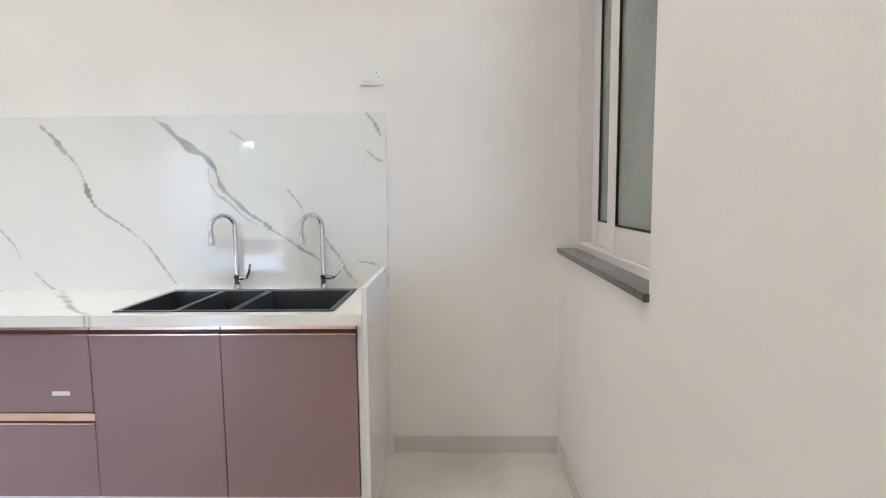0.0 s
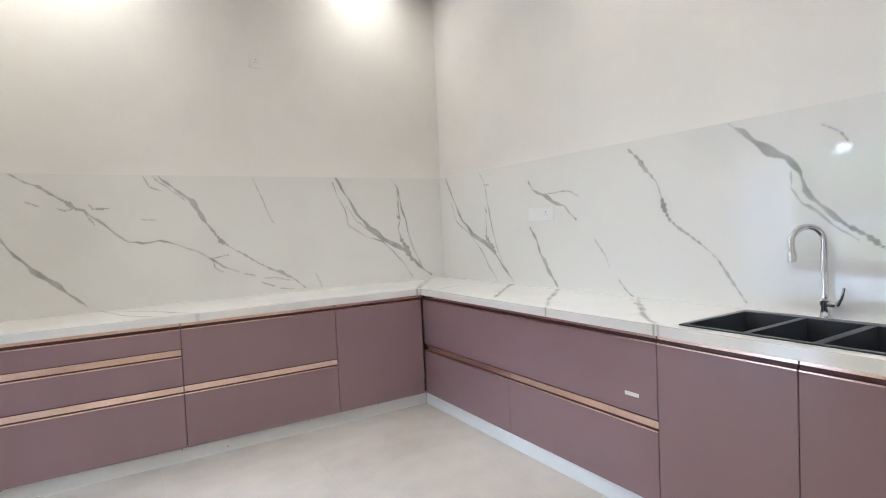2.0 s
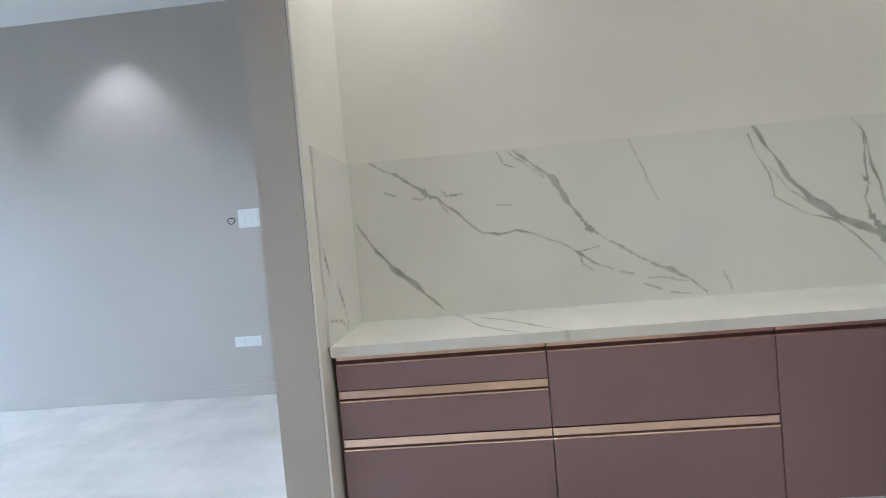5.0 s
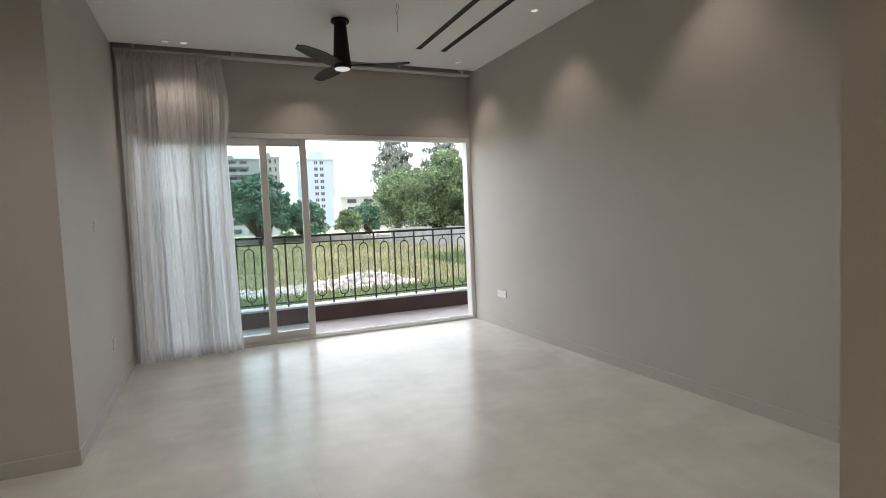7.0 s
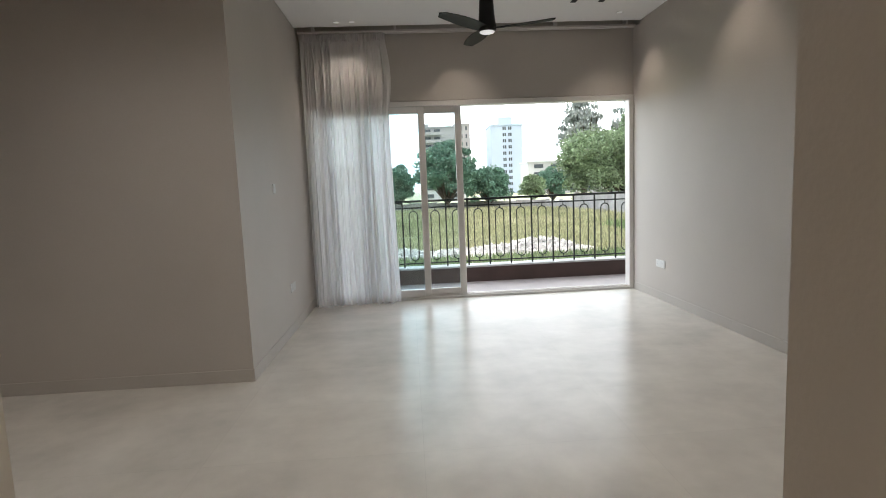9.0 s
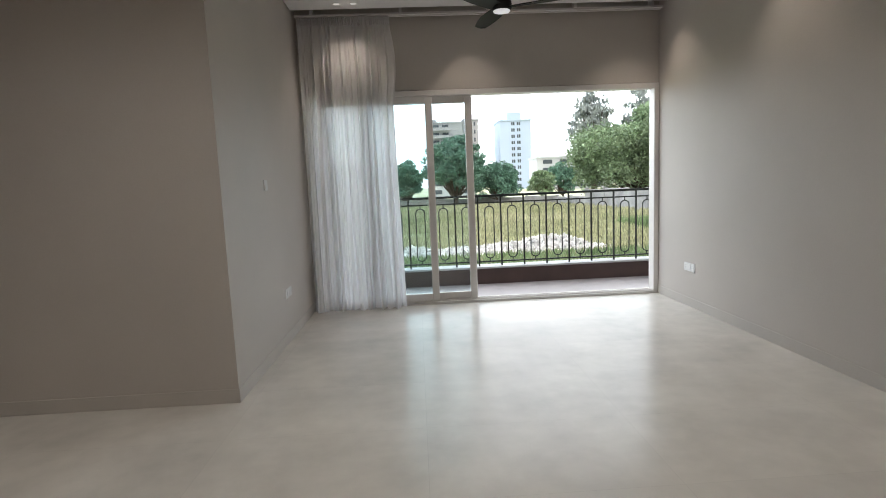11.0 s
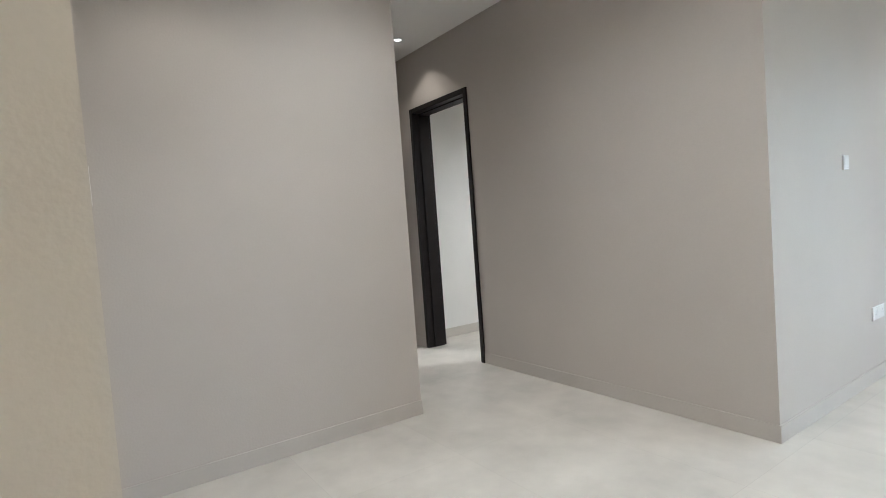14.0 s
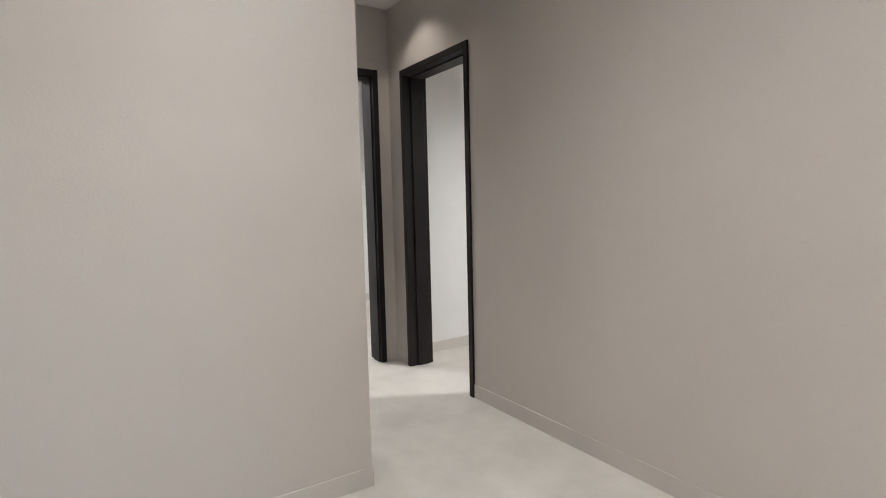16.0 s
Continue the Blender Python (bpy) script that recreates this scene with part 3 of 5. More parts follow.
def veined_slab(name, origin, uax, vax, nu, nv, step, thick, veins, seed, label, hole=None):
    """A slab: a fine face with a vein attribute, closed by its edges and back. hole: (u0, u1, v0, v1) is left open."""
    o, ua, va = Vector(origin), Vector(uax), Vector(vax)
    n = ua.cross(va)
    us, vs = np.linspace(0, nu, int(nu / step) + 1), np.linspace(0, nv, int(nv / step) + 1)
    if hole:
        for arr, lo, hi in ((us, hole[0], hole[1]), (vs, hole[2], hole[3])):
            for h in (lo, hi):
                arr[np.argmin(abs(arr - h))] = h
    U, V = np.meshgrid(us, vs, indexing="ij")
    P = np.stack([U.ravel(), V.ravel()], 1)
    front = [tuple(o + ua * u + va * v) for u, v in P]
    back = [tuple(o + ua * u + va * v - n * thick) for u, v in P]
    N = len(P)
    W = len(vs)
    faces = []
    inside = lambda i, j: bool(hole) and hole[0] - 1e-4 <= us[i] and us[i + 1] <= hole[1] + 1e-4 and hole[2] - 1e-4 <= vs[j] and vs[j + 1] <= hole[3] + 1e-4
    count = collections.Counter()
    for i in range(len(us) - 1):
        for j in range(len(vs) - 1):
            if inside(i, j):
                continue
            a, b, c, d = i * W + j, (i + 1) * W + j, (i + 1) * W + j + 1, i * W + j + 1
            faces.append((a, b, c, d))
            for e in ((a, b), (b, c), (c, d), (d, a)):
                count[e] += 1
    rim = [e for e in count if (e[1], e[0]) not in count]
    faces += [(e[1], e[0], e[0] + N, e[1] + N) for e in rim]
    if not hole:
        faces.append((N, N + W - 1, N + (len(us) - 1) * W + W - 1, N + (len(us) - 1) * W))
    me = bpy.data.meshes.new(name)
    me.from_pydata(front + back, [], faces)
    f = vein_field(P, veins, seed)
    at = me.attributes.new("vein", "FLOAT", "POINT")
    at.data.foreach_set("value", np.concatenate([f, f]))
    me.materials.append(M_MARBLE)
    me.transform(PLACE)
    ob = new(name, me)
    return tagged(ob, label, "worktop" if "worktop" in name else "splashback", kind="structure")


ZT, ZB, SPL = 0.866, 0.82, 1.728
veined_slab("splashback_east", (-0.014, 3.088, ZT), (0, -1, 0), (0, 0, 1), 3.074, SPL - ZT, 0.005, 0.013, [(w, [(3.088 - y, z - ZT) for y, z in p]) for w, p in VEINS_E], 1, "white marble splashback with long grey veins")
veined_slab("splashback_south", (0.0, 0.014, ZT), (-1, 0, 0), (0, 0, 1), 3.735, SPL - ZT, 0.005, 0.013, [(w, [(x, z - ZT) for x, z in p]) for w, p in VEINS_S], 2, "white marble splashback behind the sink with long grey veins")
veined_slab("splashback_return", (-0.64, 3.088, ZT), (1, 0, 0), (0, 0, 1), 0.625, SPL - ZT, 0.01, 0.022,
            [(0.014, [(0.02, 0.45), (0.08, 0.33), (0.10, 0.28)]), (0.014, [(0.2, 0.25), (0.3, 0.12), (0.34, 0.05)]), (0.008, [(0.05, 0.1), (0.2, 0.08), (0.34, 0.02)])], 3, "narrow white marble splashback on the stub wall")
SINK = (-3.586, -2.682, 0.062, 0.556)
TV = [(w * 0.7, p) for w, p in VEINS_T]
veined_slab("worktop_south", (-3.705, 0.0, ZT), (1, 0, 0), (0, 1, 0), 3.705, 0.607, 0.01, ZT - ZB, [(w, [(x + 3.705, y) for x, y in p]) for w, p in TV], 4, "white marble worktop with a cut-out for the sink",
            hole=(SINK[0] + 3.725, SINK[1] + 3.685, SINK[2] + 0.02, SINK[3] - 0.02))
veined_slab("worktop_east", (-0.645, 0.607, ZT), (1, 0, 0), (0, 1, 0), 0.645, 2.481, 0.01, ZT - ZB, [(w, [(x + 0.645, y - 0.607) for x, y in p]) for w, p in TV], 5, "white marble worktop on the long counter")
structure("marble_end_panel", [(-3.727, 0.002, 0, -3.707, 0.613, 0.975), (-3.707, 0.548, 0.09, -3.677, 0.568, ZB)], M_MARBLE_PLAIN, "white marble end panel beside the sink cabinet", "panel", bevel=0.003)


def gola(parent, run, u0, u1, z0, front, top=0.046):
    """A copper finger rail between z0 and z0 + 0.045, set back, and its lip on the front below."""
    def bx(bm, a, b, c, d, e, f, bev=0.0):
        if run == "E":
            box(bm, -front + c, a, e, -front + d, b, f, bev)
        else:
            box(bm, -a, front - c, e, -b, front - d, f, bev)
    bm = bmesh.new()
    bx(bm, u0, u1, 0.006, 0.02, z0 + (0.012 if top > 0.04 else 0.02), z0 + top)
    bx(bm, u0, u1, 0.0, 0.006, z0 + top - 0.004, z0 + top)
    part("handle_rail", bm, M_COPPER, parent, "brushed copper recessed handle rail")
    # dark strip that stands in for the shade in the rail's recess
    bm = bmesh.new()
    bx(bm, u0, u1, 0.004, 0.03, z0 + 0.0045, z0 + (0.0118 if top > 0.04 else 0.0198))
    part("rail_groove_shade", bm, M_COPPER_SHADE, parent)
    bm = bmesh.new()
    bx(bm, u0, u1, -0.002, 0.018, z0 - 0.003, z0 + 0.004, 0.001)
    part("handle_lip", bm, M_COPPER, parent, "thin copper edge strip")


def cabinet(name, run, u0, u1, fronts, label, category="cabinet", group="kitchen base cabinets", start=0.02, rails=True):
    """A base cabinet of the run E (along y) or S (along -x) from u0 to u1. fronts: rows of (kind, v0, v1, z0, z1, rail)."""
    F = 0.62 if run == "E" else 0.575
    at = (-0.3, (u0 + u1) / 2, 0) if run == "E" else (-(u0 + u1) / 2, 0.3, 0)
    c = thing(name, at, label, category, group)
    bm = bmesh.new()
    if run == "E":
        box(bm, -F + 0.021, u0 + 0.001, 0.09, -start, u1 - 0.001, ZB - 0.002)
    else:
        box(bm, -u0 - 0.001, F - 0.021, 0.09, -u1 + 0.001, start, ZB - 0.002)
    part("body", bm, M_CARC, c)
    for kind, v0, v1, z0, z1, rail in fronts:
        bm = bmesh.new()
        if run == "E":
            box(bm, -F, v0 + 0.0007, z0, -F + 0.02, v1 - 0.0007, z1, 0.0012)
        else:
            box(bm, -v0 - 0.0007, F, z0, -v1 + 0.0007, F - 0.02, z1, 0.0012)
        d = part(kind, bm, M_CAB, c)
        if rail:
            gola(d, run, v0 + 0.002, v1 - 0.002, z1 + 0.003, F, ZB - z1 - 0.005 if z1 > 0.7 else 0.046)
    return c


Z0, ZR = 0.092, 0.776
cabinet("drawer_cabinet", "E", 2.174, 3.078, [("drawer", 2.174, 3.078, 0.668, ZR, 1), ("drawer", 2.174, 3.078, 0.456, 0.615, 1), ("drawer", 2.174, 3.078, Z0, 0.402, 1)], "mauve base cabinet with three drawers and copper rails under white marble")
cabinet("drawer_cabinet", "E", 1.246, 2.172, [("drawer", 1.246, 2.172, 0.456, ZR, 1), ("drawer", 1.246, 2.172, Z0, 0.402, 1)], "mauve base cabinet with two deep drawers and copper rails")
cabinet("corner_cabinet", "E", 0.59, 1.244, [("door", 0.59, 1.244, Z0, ZR, 1)], "mauve corner base cabinet with a plain door")
c4 = cabinet("drawer_cabinet", "S", 0.614, 2.589, [("drawer", 0.614, 2.589, 0.456, ZR, 1), ("drawer", 0.614, 1.6, Z0, 0.402, 1), ("drawer", 1.6, 2.589, Z0, 0.402, 1)], "long mauve base cabinet with wide drawers and copper rails")
cabinet("sink_cabinet", "S", 2.591, 3.126, [("door", 2.591, 3.126, Z0, ZR, 1)], "mauve base cabinet with a plain door below the sink", start=0.56 - 0.02)
cabinet("sink_cabinet", "S", 3.128, 3.675, [("door", 3.128, 3.675, Z0, ZR, 1)], "mauve base cabinet with a plain door beside the marble end panel", start=0.56 - 0.02)
bm = bmesh.new()
box(bm, -2.425, 0.575, 0.528, -2.497, 0.579, 0.545, 0.0018, 2)
tagged(part("door_sticker", bm, M_PLASTIC), "small white strip stuck on the mauve drawer", "sticker")
bm = bmesh.new()
box(bm, -0.582, 0.548, 0, -0.567, 3.088, 0.089)
tagged(part("plinth", bm, M_PLINTH), "white plinth board below the long counter", "plinth", kind="structure")
bm = bmesh.new()
box(bm, -3.707, 0.545, 0, -0.584, 0.56, 0.089)
tagged(part("plinth", bm, M_PLINTH), "white plinth board below the sink run", "plinth", kind="structure")
for y in (0.95, 1.45, 1.95, 2.2, 3.02):
    bm = bmesh.new()
    lathe(bm, [(0.004, 0), (0.004, 0.002), (0.002, 0.003)], 8)
    bmesh.ops.transform(bm, matrix=pose(-0.582, y, 0.075 if y != 1.95 else 0.03, 0, -90, 0), verts=bm.verts)
    tagged(part("plinth_screw", bm, M_GREYPL), "small dark screw head in the white plinth", "screw", "plinth screws")


def sink():
    x0, x1, y0, y1 = SINK
    c = thing("kitchen_sink", ((x0 + x1) / 2, (y0 + y1) / 2, ZT), "matt black three-bowl kitchen sink set in the marble worktop", "sink")
    bowls = [(-2.925, -2.707), (-3.153, -2.95), (-3.562, -3.183)]
    bm = bmesh.new()
    zt = ZT + 0.006
    xs = [x1] + [v for a in bowls for v in (a[1], a[0])] + [x0]
    box(bm, x0, y0, ZT + 0.0005, x1, y0 + 0.055, zt, 0.002)
    box(bm, x0, y1 - 0.022, ZT + 0.0005, x1, y1, zt, 0.002)
    box(bm, x0, y0 + 0.055, ZT + 0.0005, bowls[2][0], y1 - 0.022, zt)
    box(bm, bowls[0][1], y0 + 0.055, ZT + 0.0005, x1, y1 - 0.022, zt)
    box(bm, bowls[0][0], y0 + 0.055, ZT - 0.01, bowls[1][1], y1 - 0.022, zt - 0.001)
    box(bm, bowls[1][0], y0 + 0.055, ZT - 0.01, bowls[2][1], y1 - 0.022, zt - 0.001)
    part("rim", bm, M_SINK, c)
    for a, b in bowls:
        bm = bmesh.new()
        depth = 0.2
        q = [(a, y0 + 0.055), (b, y0 + 0.055), (b, y1 - 0.022), (a, y1 - 0.022)]
        ins = 0.015
        r = [(a + ins, y0 + 0.055 + ins), (b - ins, y0 + 0.055 + ins), (b - ins, y1 - 0.022 - ins), (a + ins, y1 - 0.022 - ins)]
        top = [bm.verts.new((x, y, zt - 0.002)) for x, y in q]
        bot = [bm.verts.new((x, y, ZT - depth)) for x, y in r]
        top2 = [bm.verts.new((x + (0.004 if x == b else -0.004), y + (0.004 if y > 0.3 else -0.004), zt - 0.003)) for x, y in q]
        bot2 = [bm.verts.new((x + (0.01 if x > (a + b) / 2 else -0.01), y + (0.01 if y > 0.3 else -0.01), ZT - depth - 0.006)) for x, y in r]
        for i in range(4):
            j = (i + 1) % 4
            bm.faces.new((top[j], top[i], bot[i], bot[j]))
            bm.faces.new((top2[i], top2[j], bot2[j], bot2[i]))
            bm.faces.new((top[i], top[j], top2[j], top2[i]))
        bm.faces.new(bot)
        bm.faces.new(bot2[::-1])
        bo = part("bowl", bm, M_SINK, c)
        bm = bmesh.new()
        lathe(bm, [(0.045, 0), (0.045, 0.003), (0.03, 0.004), (0.028, 0.001), (0.002, 0.001)], 20, ((a + b) / 2, (y0 + y1) / 2, ZT - depth))
        part("drain", bm, M_CHROME, bo, "chrome drain ring", smooth=True)


sink()


def faucet(x, y, lever):
    c = thing("swan_neck_faucet", (x, y, ZT), "tall chrome swan-neck faucet behind the black sink", "faucet", "faucets behind the sink")
    bm = bmesh.new()
    lathe(bm, [(0.026, 0), (0.026, 0.006), (0.019, 0.012), (0.017, 0.03), (0.017, 0.05), (0.02, 0.055), (0.02, 0.075), (0.014, 0.082), (0.014, 0.095)], 24, (x, y, ZT))
    part("base", bm, M_CHROME, c, smooth=True)
    bm = bmesh.new()
    dx, dy = 0.62, 0.78
    R = 0.062
    pts = [(x, y, ZT + 0.09), (x, y, ZT + 0.2), (x, y, ZT + 0.31)]
    for i in range(1, 12):
        a = math.pi * i / 11 * 1.04
        o = R * (1 - math.cos(a))
        pts.append((x + o * dx, y + o * dy, ZT + 0.31 + R * math.sin(a)))
    ex = pts[-1]
    pts.append((ex[0] - 0.002, ex[1] - 0.002, ex[2] - 0.03))
    tube(bm, pts, 0.013, 16)
    part("spout", bm, M_CHROME, c, smooth=True)
    bm = bmesh.new()
    tube(bm, [pts[-1], (pts[-1][0], pts[-1][1], pts[-1][2] - 0.04)], 0.0155, 16)
    for k in range(4):
        tube(bm, [(pts[-1][0], pts[-1][1], pts[-1][2] - 0.004 - 0.01 * k), (pts[-1][0], pts[-1][1], pts[-1][2] - 0.009 - 0.01 * k)], 0.0175, 16)
    part("aerator", bm, M_CHROME, c, "ribbed chrome spout tip", smooth=True)
    bm = bmesh.new()
    tube(bm, [(x, y, ZT + 0.06), (x - 0.045, y + 0.01, ZT + 0.06)], 0.013, 12)
    tube(bm, [(x - 0.047, y + 0.01, ZT + 0.058), (x - 0.06 - 0.02 * lever, y + 0.012, ZT + 0.09), (x - 0.065 - 0.035 * lever, y + 0.013, ZT + 0.13)], [0.009, 0.007, 0.006], 10)
    part("lever", bm, M_CHROME, c, "chrome side lever", smooth=True)


faucet(-2.985, 0.042, 0.2)
faucet(-3.418, 0.042, 1.0)


def plate(name, centre, normal, w, h, mods, label, category="socket", extra=None):
    """A switch plate on a wall: a bevelled frame, and modules: s switch, o socket, b blank."""
    c = thing(name, centre, label, category)
    n = Vector(normal)
    u = Vector((0, 0, 1)).cross(n)
    M = Matrix((u, Vector((0, 0, 1)), n)).transposed().to_4x4()
    M.translation = Vector(centre)

    def fin(bm, nm, mat, parent, lab=""):
        bmesh.ops.transform(bm, matrix=M, verts=bm.verts)
        return part(nm, bm, mat, parent, lab)
    bm = bmesh.new()
    box(bm, -w / 2, -h / 2, 0.0, w / 2, h / 2, 0.009, 0.003, 2)
    fin(bm, "plate", M_PLASTIC, c)
    n_ = len(mods)
    mw = (w - 0.024) / n_
    for i, k in enumerate(mods):
        x0 = -w / 2 + 0.012 + i * mw
        bm = bmesh.new()
        box(bm, x0 + 0.001, -h / 2 + 0.014, 0.0085, x0 + mw - 0.001, h / 2 - 0.014, 0.0125 if k == "s" else 0.0105, 0.001)
        mo = fin(bm, {"s": "rocker", "o": "socket_insert", "b": "blank_insert"}[k], M_PLASTIC, c)
        if k == "o":
            bm = bmesh.new()
            cx = x0 + mw / 2
            for ox, oy, r in ((0, 0.013, 0.0042), (-0.009, -0.006, 0.003), (0.009, -0.006, 0.003)):
                lathe(bm, [(r, 0), (r, 0.0008)], 10, (cx + ox, oy, 0.0104))
            fin(bm, "socket_holes", M_GREYPL, mo, "dark round socket holes")
    return c


plate("wall_socket", (-3.675, 0, 1.903), (0, 1, 0), 0.118, 0.09, "so", "white switch and socket plate on the cream wall above the sink")
plate("wall_socket", (-0.0, 1.524, 2.555), (-1, 0, 0), 0.09, 0.09, "o", "small white socket plate high on the cream wall")
plate("wall_socket", (-1.305, 0.015, 1.36), (0, 1, 0), 0.24, 0.09, "bo", "white blank and socket plate on the marble splashback")


def kitchen_window():
    WY0, WY1, WZ0, WZ1 = WINDOW
    c = thing("window_1", (-4.69, (WY0 + WY1) / 2, WZ0), "white framed sliding window with grey glass and a dark granite sill", "window")
    x0, x1 = -4.75, -4.67
    tagged(c, kind="structure")
    bm = bmesh.new()
    fw = 0.035
    box(bm, x0, WY0, WZ0, x1, WY0 + fw, WZ1, 0.002)
    box(bm, x0, WY0 + fw, WZ0 + fw, x0 + 0.007, WY0 + 0.14, WZ1 - fw)
    box(bm, x0, WY1 - fw, WZ0, x1, WY1, WZ1, 0.002)
    box(bm, x0, WY0 + fw, WZ0, x1, WY1 - fw, WZ0 + fw, 0.002)
    box(bm, x0, WY0 + fw, WZ1 - fw, x1, WY1 - fw, WZ1, 0.002)
    part("window_frame", bm, M_UPVC, c)
    for a, b, xs in ((0.10, 0.61, x0 + 0.008), (0.475, WY1 - 0.01, x0 + 0.042)):
        bm = bmesh.new()
        s = 0.11
        box(bm, xs, a, WZ0 + fw, xs + 0.024, a + s, WZ1 - fw, 0.003)
        box(bm, xs, b - s, WZ0 + fw, xs + 0.024, b, WZ1 - fw, 0.003)
        box(bm, xs, a + s, WZ0 + fw, xs + 0.024, b - s, WZ0 + fw + s, 0.003)
        box(bm, xs, a + s, WZ1 - fw - s, xs + 0.024, b - s, WZ1 - fw, 0.003)
        sa = part("sash", bm, M_UPVC, c)
        bm = bmesh.new()
        box(bm, xs + 0.009, a + s - 0.004, WZ0 + fw + s - 0.004, xs + 0.014, b - s + 0.004, WZ1 - fw - s + 0.004)
        g = part("pane", bm, M_FROST, sa, "grey tinted glass pane")
        g.visible_shadow = False
        bm = bmesh.new()
        z0, z1, w = WZ0 + fw + s, WZ1 - fw - s, 0.006
        for q in ((a + s, z0, b - s, z0 + w), (a + s, z1 - w, b - s, z1), (a + s, z0 + w, a + s + w, z1 - w), (b - s - w, z0 + w, b - s, z1 - w)):
            box(bm, xs + 0.0145, q[0], q[1], xs + 0.0235, q[2], q[3])
        part("gasket", bm, M_BLACK, sa, "thin black rubber gasket")
    bm = bmesh.new()
    box(bm, -4.67, WY0 + 0.002, WZ0 - 0.02, -4.574, WY1 + 0.004, WZ0 + 0.004, 0.003)
    part("window_sill", bm, M_GRANITE, c, "polished dark granite window sill")


kitchen_window()
PLACE = Matrix.Identity(4)


# ---- door frames ----
def door_frame(name, axis, a0, a1, w0, w1, top, label):
    """A dark timber frame lining an opening. axis: the wall runs along it from a0 to a1; w0..w1 is the wall's depth."""
    c = tagged(thing(name, ((a0 + a1) / 2, (w0 + w1) / 2, 0) if axis == "x" else ((w0 + w1) / 2, (a0 + a1) / 2, 0), label, "door frame"), kind="structure")

    def bx(bm, a, b, w, v, z0, z1, bev=0.003):
        if axis == "x":
            box(bm, a, w, z0, b, v, z1, bev)
        else:
            box(bm, w, a, z0, v, b, z1, bev)
    t, p = 0.05, 0.015
    for nm, q in (("jamb", (a0, a0 + t, 0, top)), ("jamb", (a1 - t, a1, 0, top)), ("head", (a0 + t, a1 - t, top - t, top))):
        bm = bmesh.new()
        bx(bm, q[0] + 0.001, q[1] - 0.001, w0 - p, w1 + p, q[2], q[3])
        part(nm, bm, M_DOORWOOD, c)
    s0 = w0 + 0.06
    for q in ((a0 + t, a0 + t + 0.012, 0, top - t), (a1 - t - 0.012, a1 - t, 0, top - t), (a0 + t + 0.012, a1 - t - 0.012, top - t - 0.012, top - t)):
        bm = bmesh.new()
        bx(bm, q[0], q[1], s0, w1 - 0.02, q[2], q[3], 0.002)
        part("door_stop", bm, M_DOORWOOD, c)


door_frame("door_1", "x", D1[0], D1[1], 6.77, 6.97, D1[2], "dark wenge door frame without a leaf, in the greige wall")
door_frame("door_2", "y", D2[0], D2[1], -6.25, -6.05, D2[2], "dark wenge door frame at the end of the hall")
door_frame("door_3", "y", D3[0], D3[1], EX, EX + 0.22, D3[2], "dark wenge door frame near the kitchen stub wall")


# ---- sliding door ----
def sliding_door():
    c = tagged(thing("sliding_door", (0.3, NY + 0.06, 0), "white three-track sliding glass door to the balcony, half open", "sliding door"), kind="structure")
    y0, y1, ztop = NY - 0.012, NY + 0.13, 2.555
    xl, xr = WX + 0.07, EX
    bm = bmesh.new()
    box(bm, xl, y0, 0, xl + 0.06, y1, ztop, 0.003)
    box(bm, xr - 0.06, y0, 0, xr - 0.0015, y1, ztop, 0.003)
    box(bm, xl + 0.06, y0, ztop - 0.06, xr - 0.06, y1, ztop, 0.003)
    part("door_frame", bm, M_UPVC, c)
    bm = bmesh.new()
    box(bm, xl + 0.06, y0, 0, xr - 0.06, y1, 0.028, 0.002)
    for yy in (y0 + 0.03, y0 + 0.075, y0 + 0.12):
        box(bm, xl + 0.06, yy - 0.004, 0.028, xr - 0.06, yy + 0.004, 0.042)
    part("threshold_track", bm, M_UPVC, c)
    s = 0.085
    for a, b, yy in ((-2.2, -0.87, y0 + 0.012), (-1.72, -0.395, y0 + 0.058)):
        bm = bmesh.new()
        d = 0.035
        box(bm, a, yy, 0.044, a + s, yy + d, ztop - 0.062, 0.004)
        box(bm, b - s, yy, 0.044, b, yy + d, ztop - 0.062, 0.004)
        box(bm, a + s, yy, 0.044, b - s, yy + d, 0.044 + s, 0.004)
        box(bm, a + s, yy, ztop - 0.062 - s, b - s, yy + d, ztop - 0.062, 0.004)
        sa = part("sash", bm, M_UPVC, c, "white sliding sash")
        bm = bmesh.new()
        box(bm, a + s - 0.008, yy + 0.014, 0.044 + s - 0.008, b - s + 0.008, yy + 0.02, ztop - 0.062 - s + 0.008)
        g = part("pane", bm, M_GLASS, sa, "clear glass pane")
        g.visible_shadow = False
    return c


sliding_door()


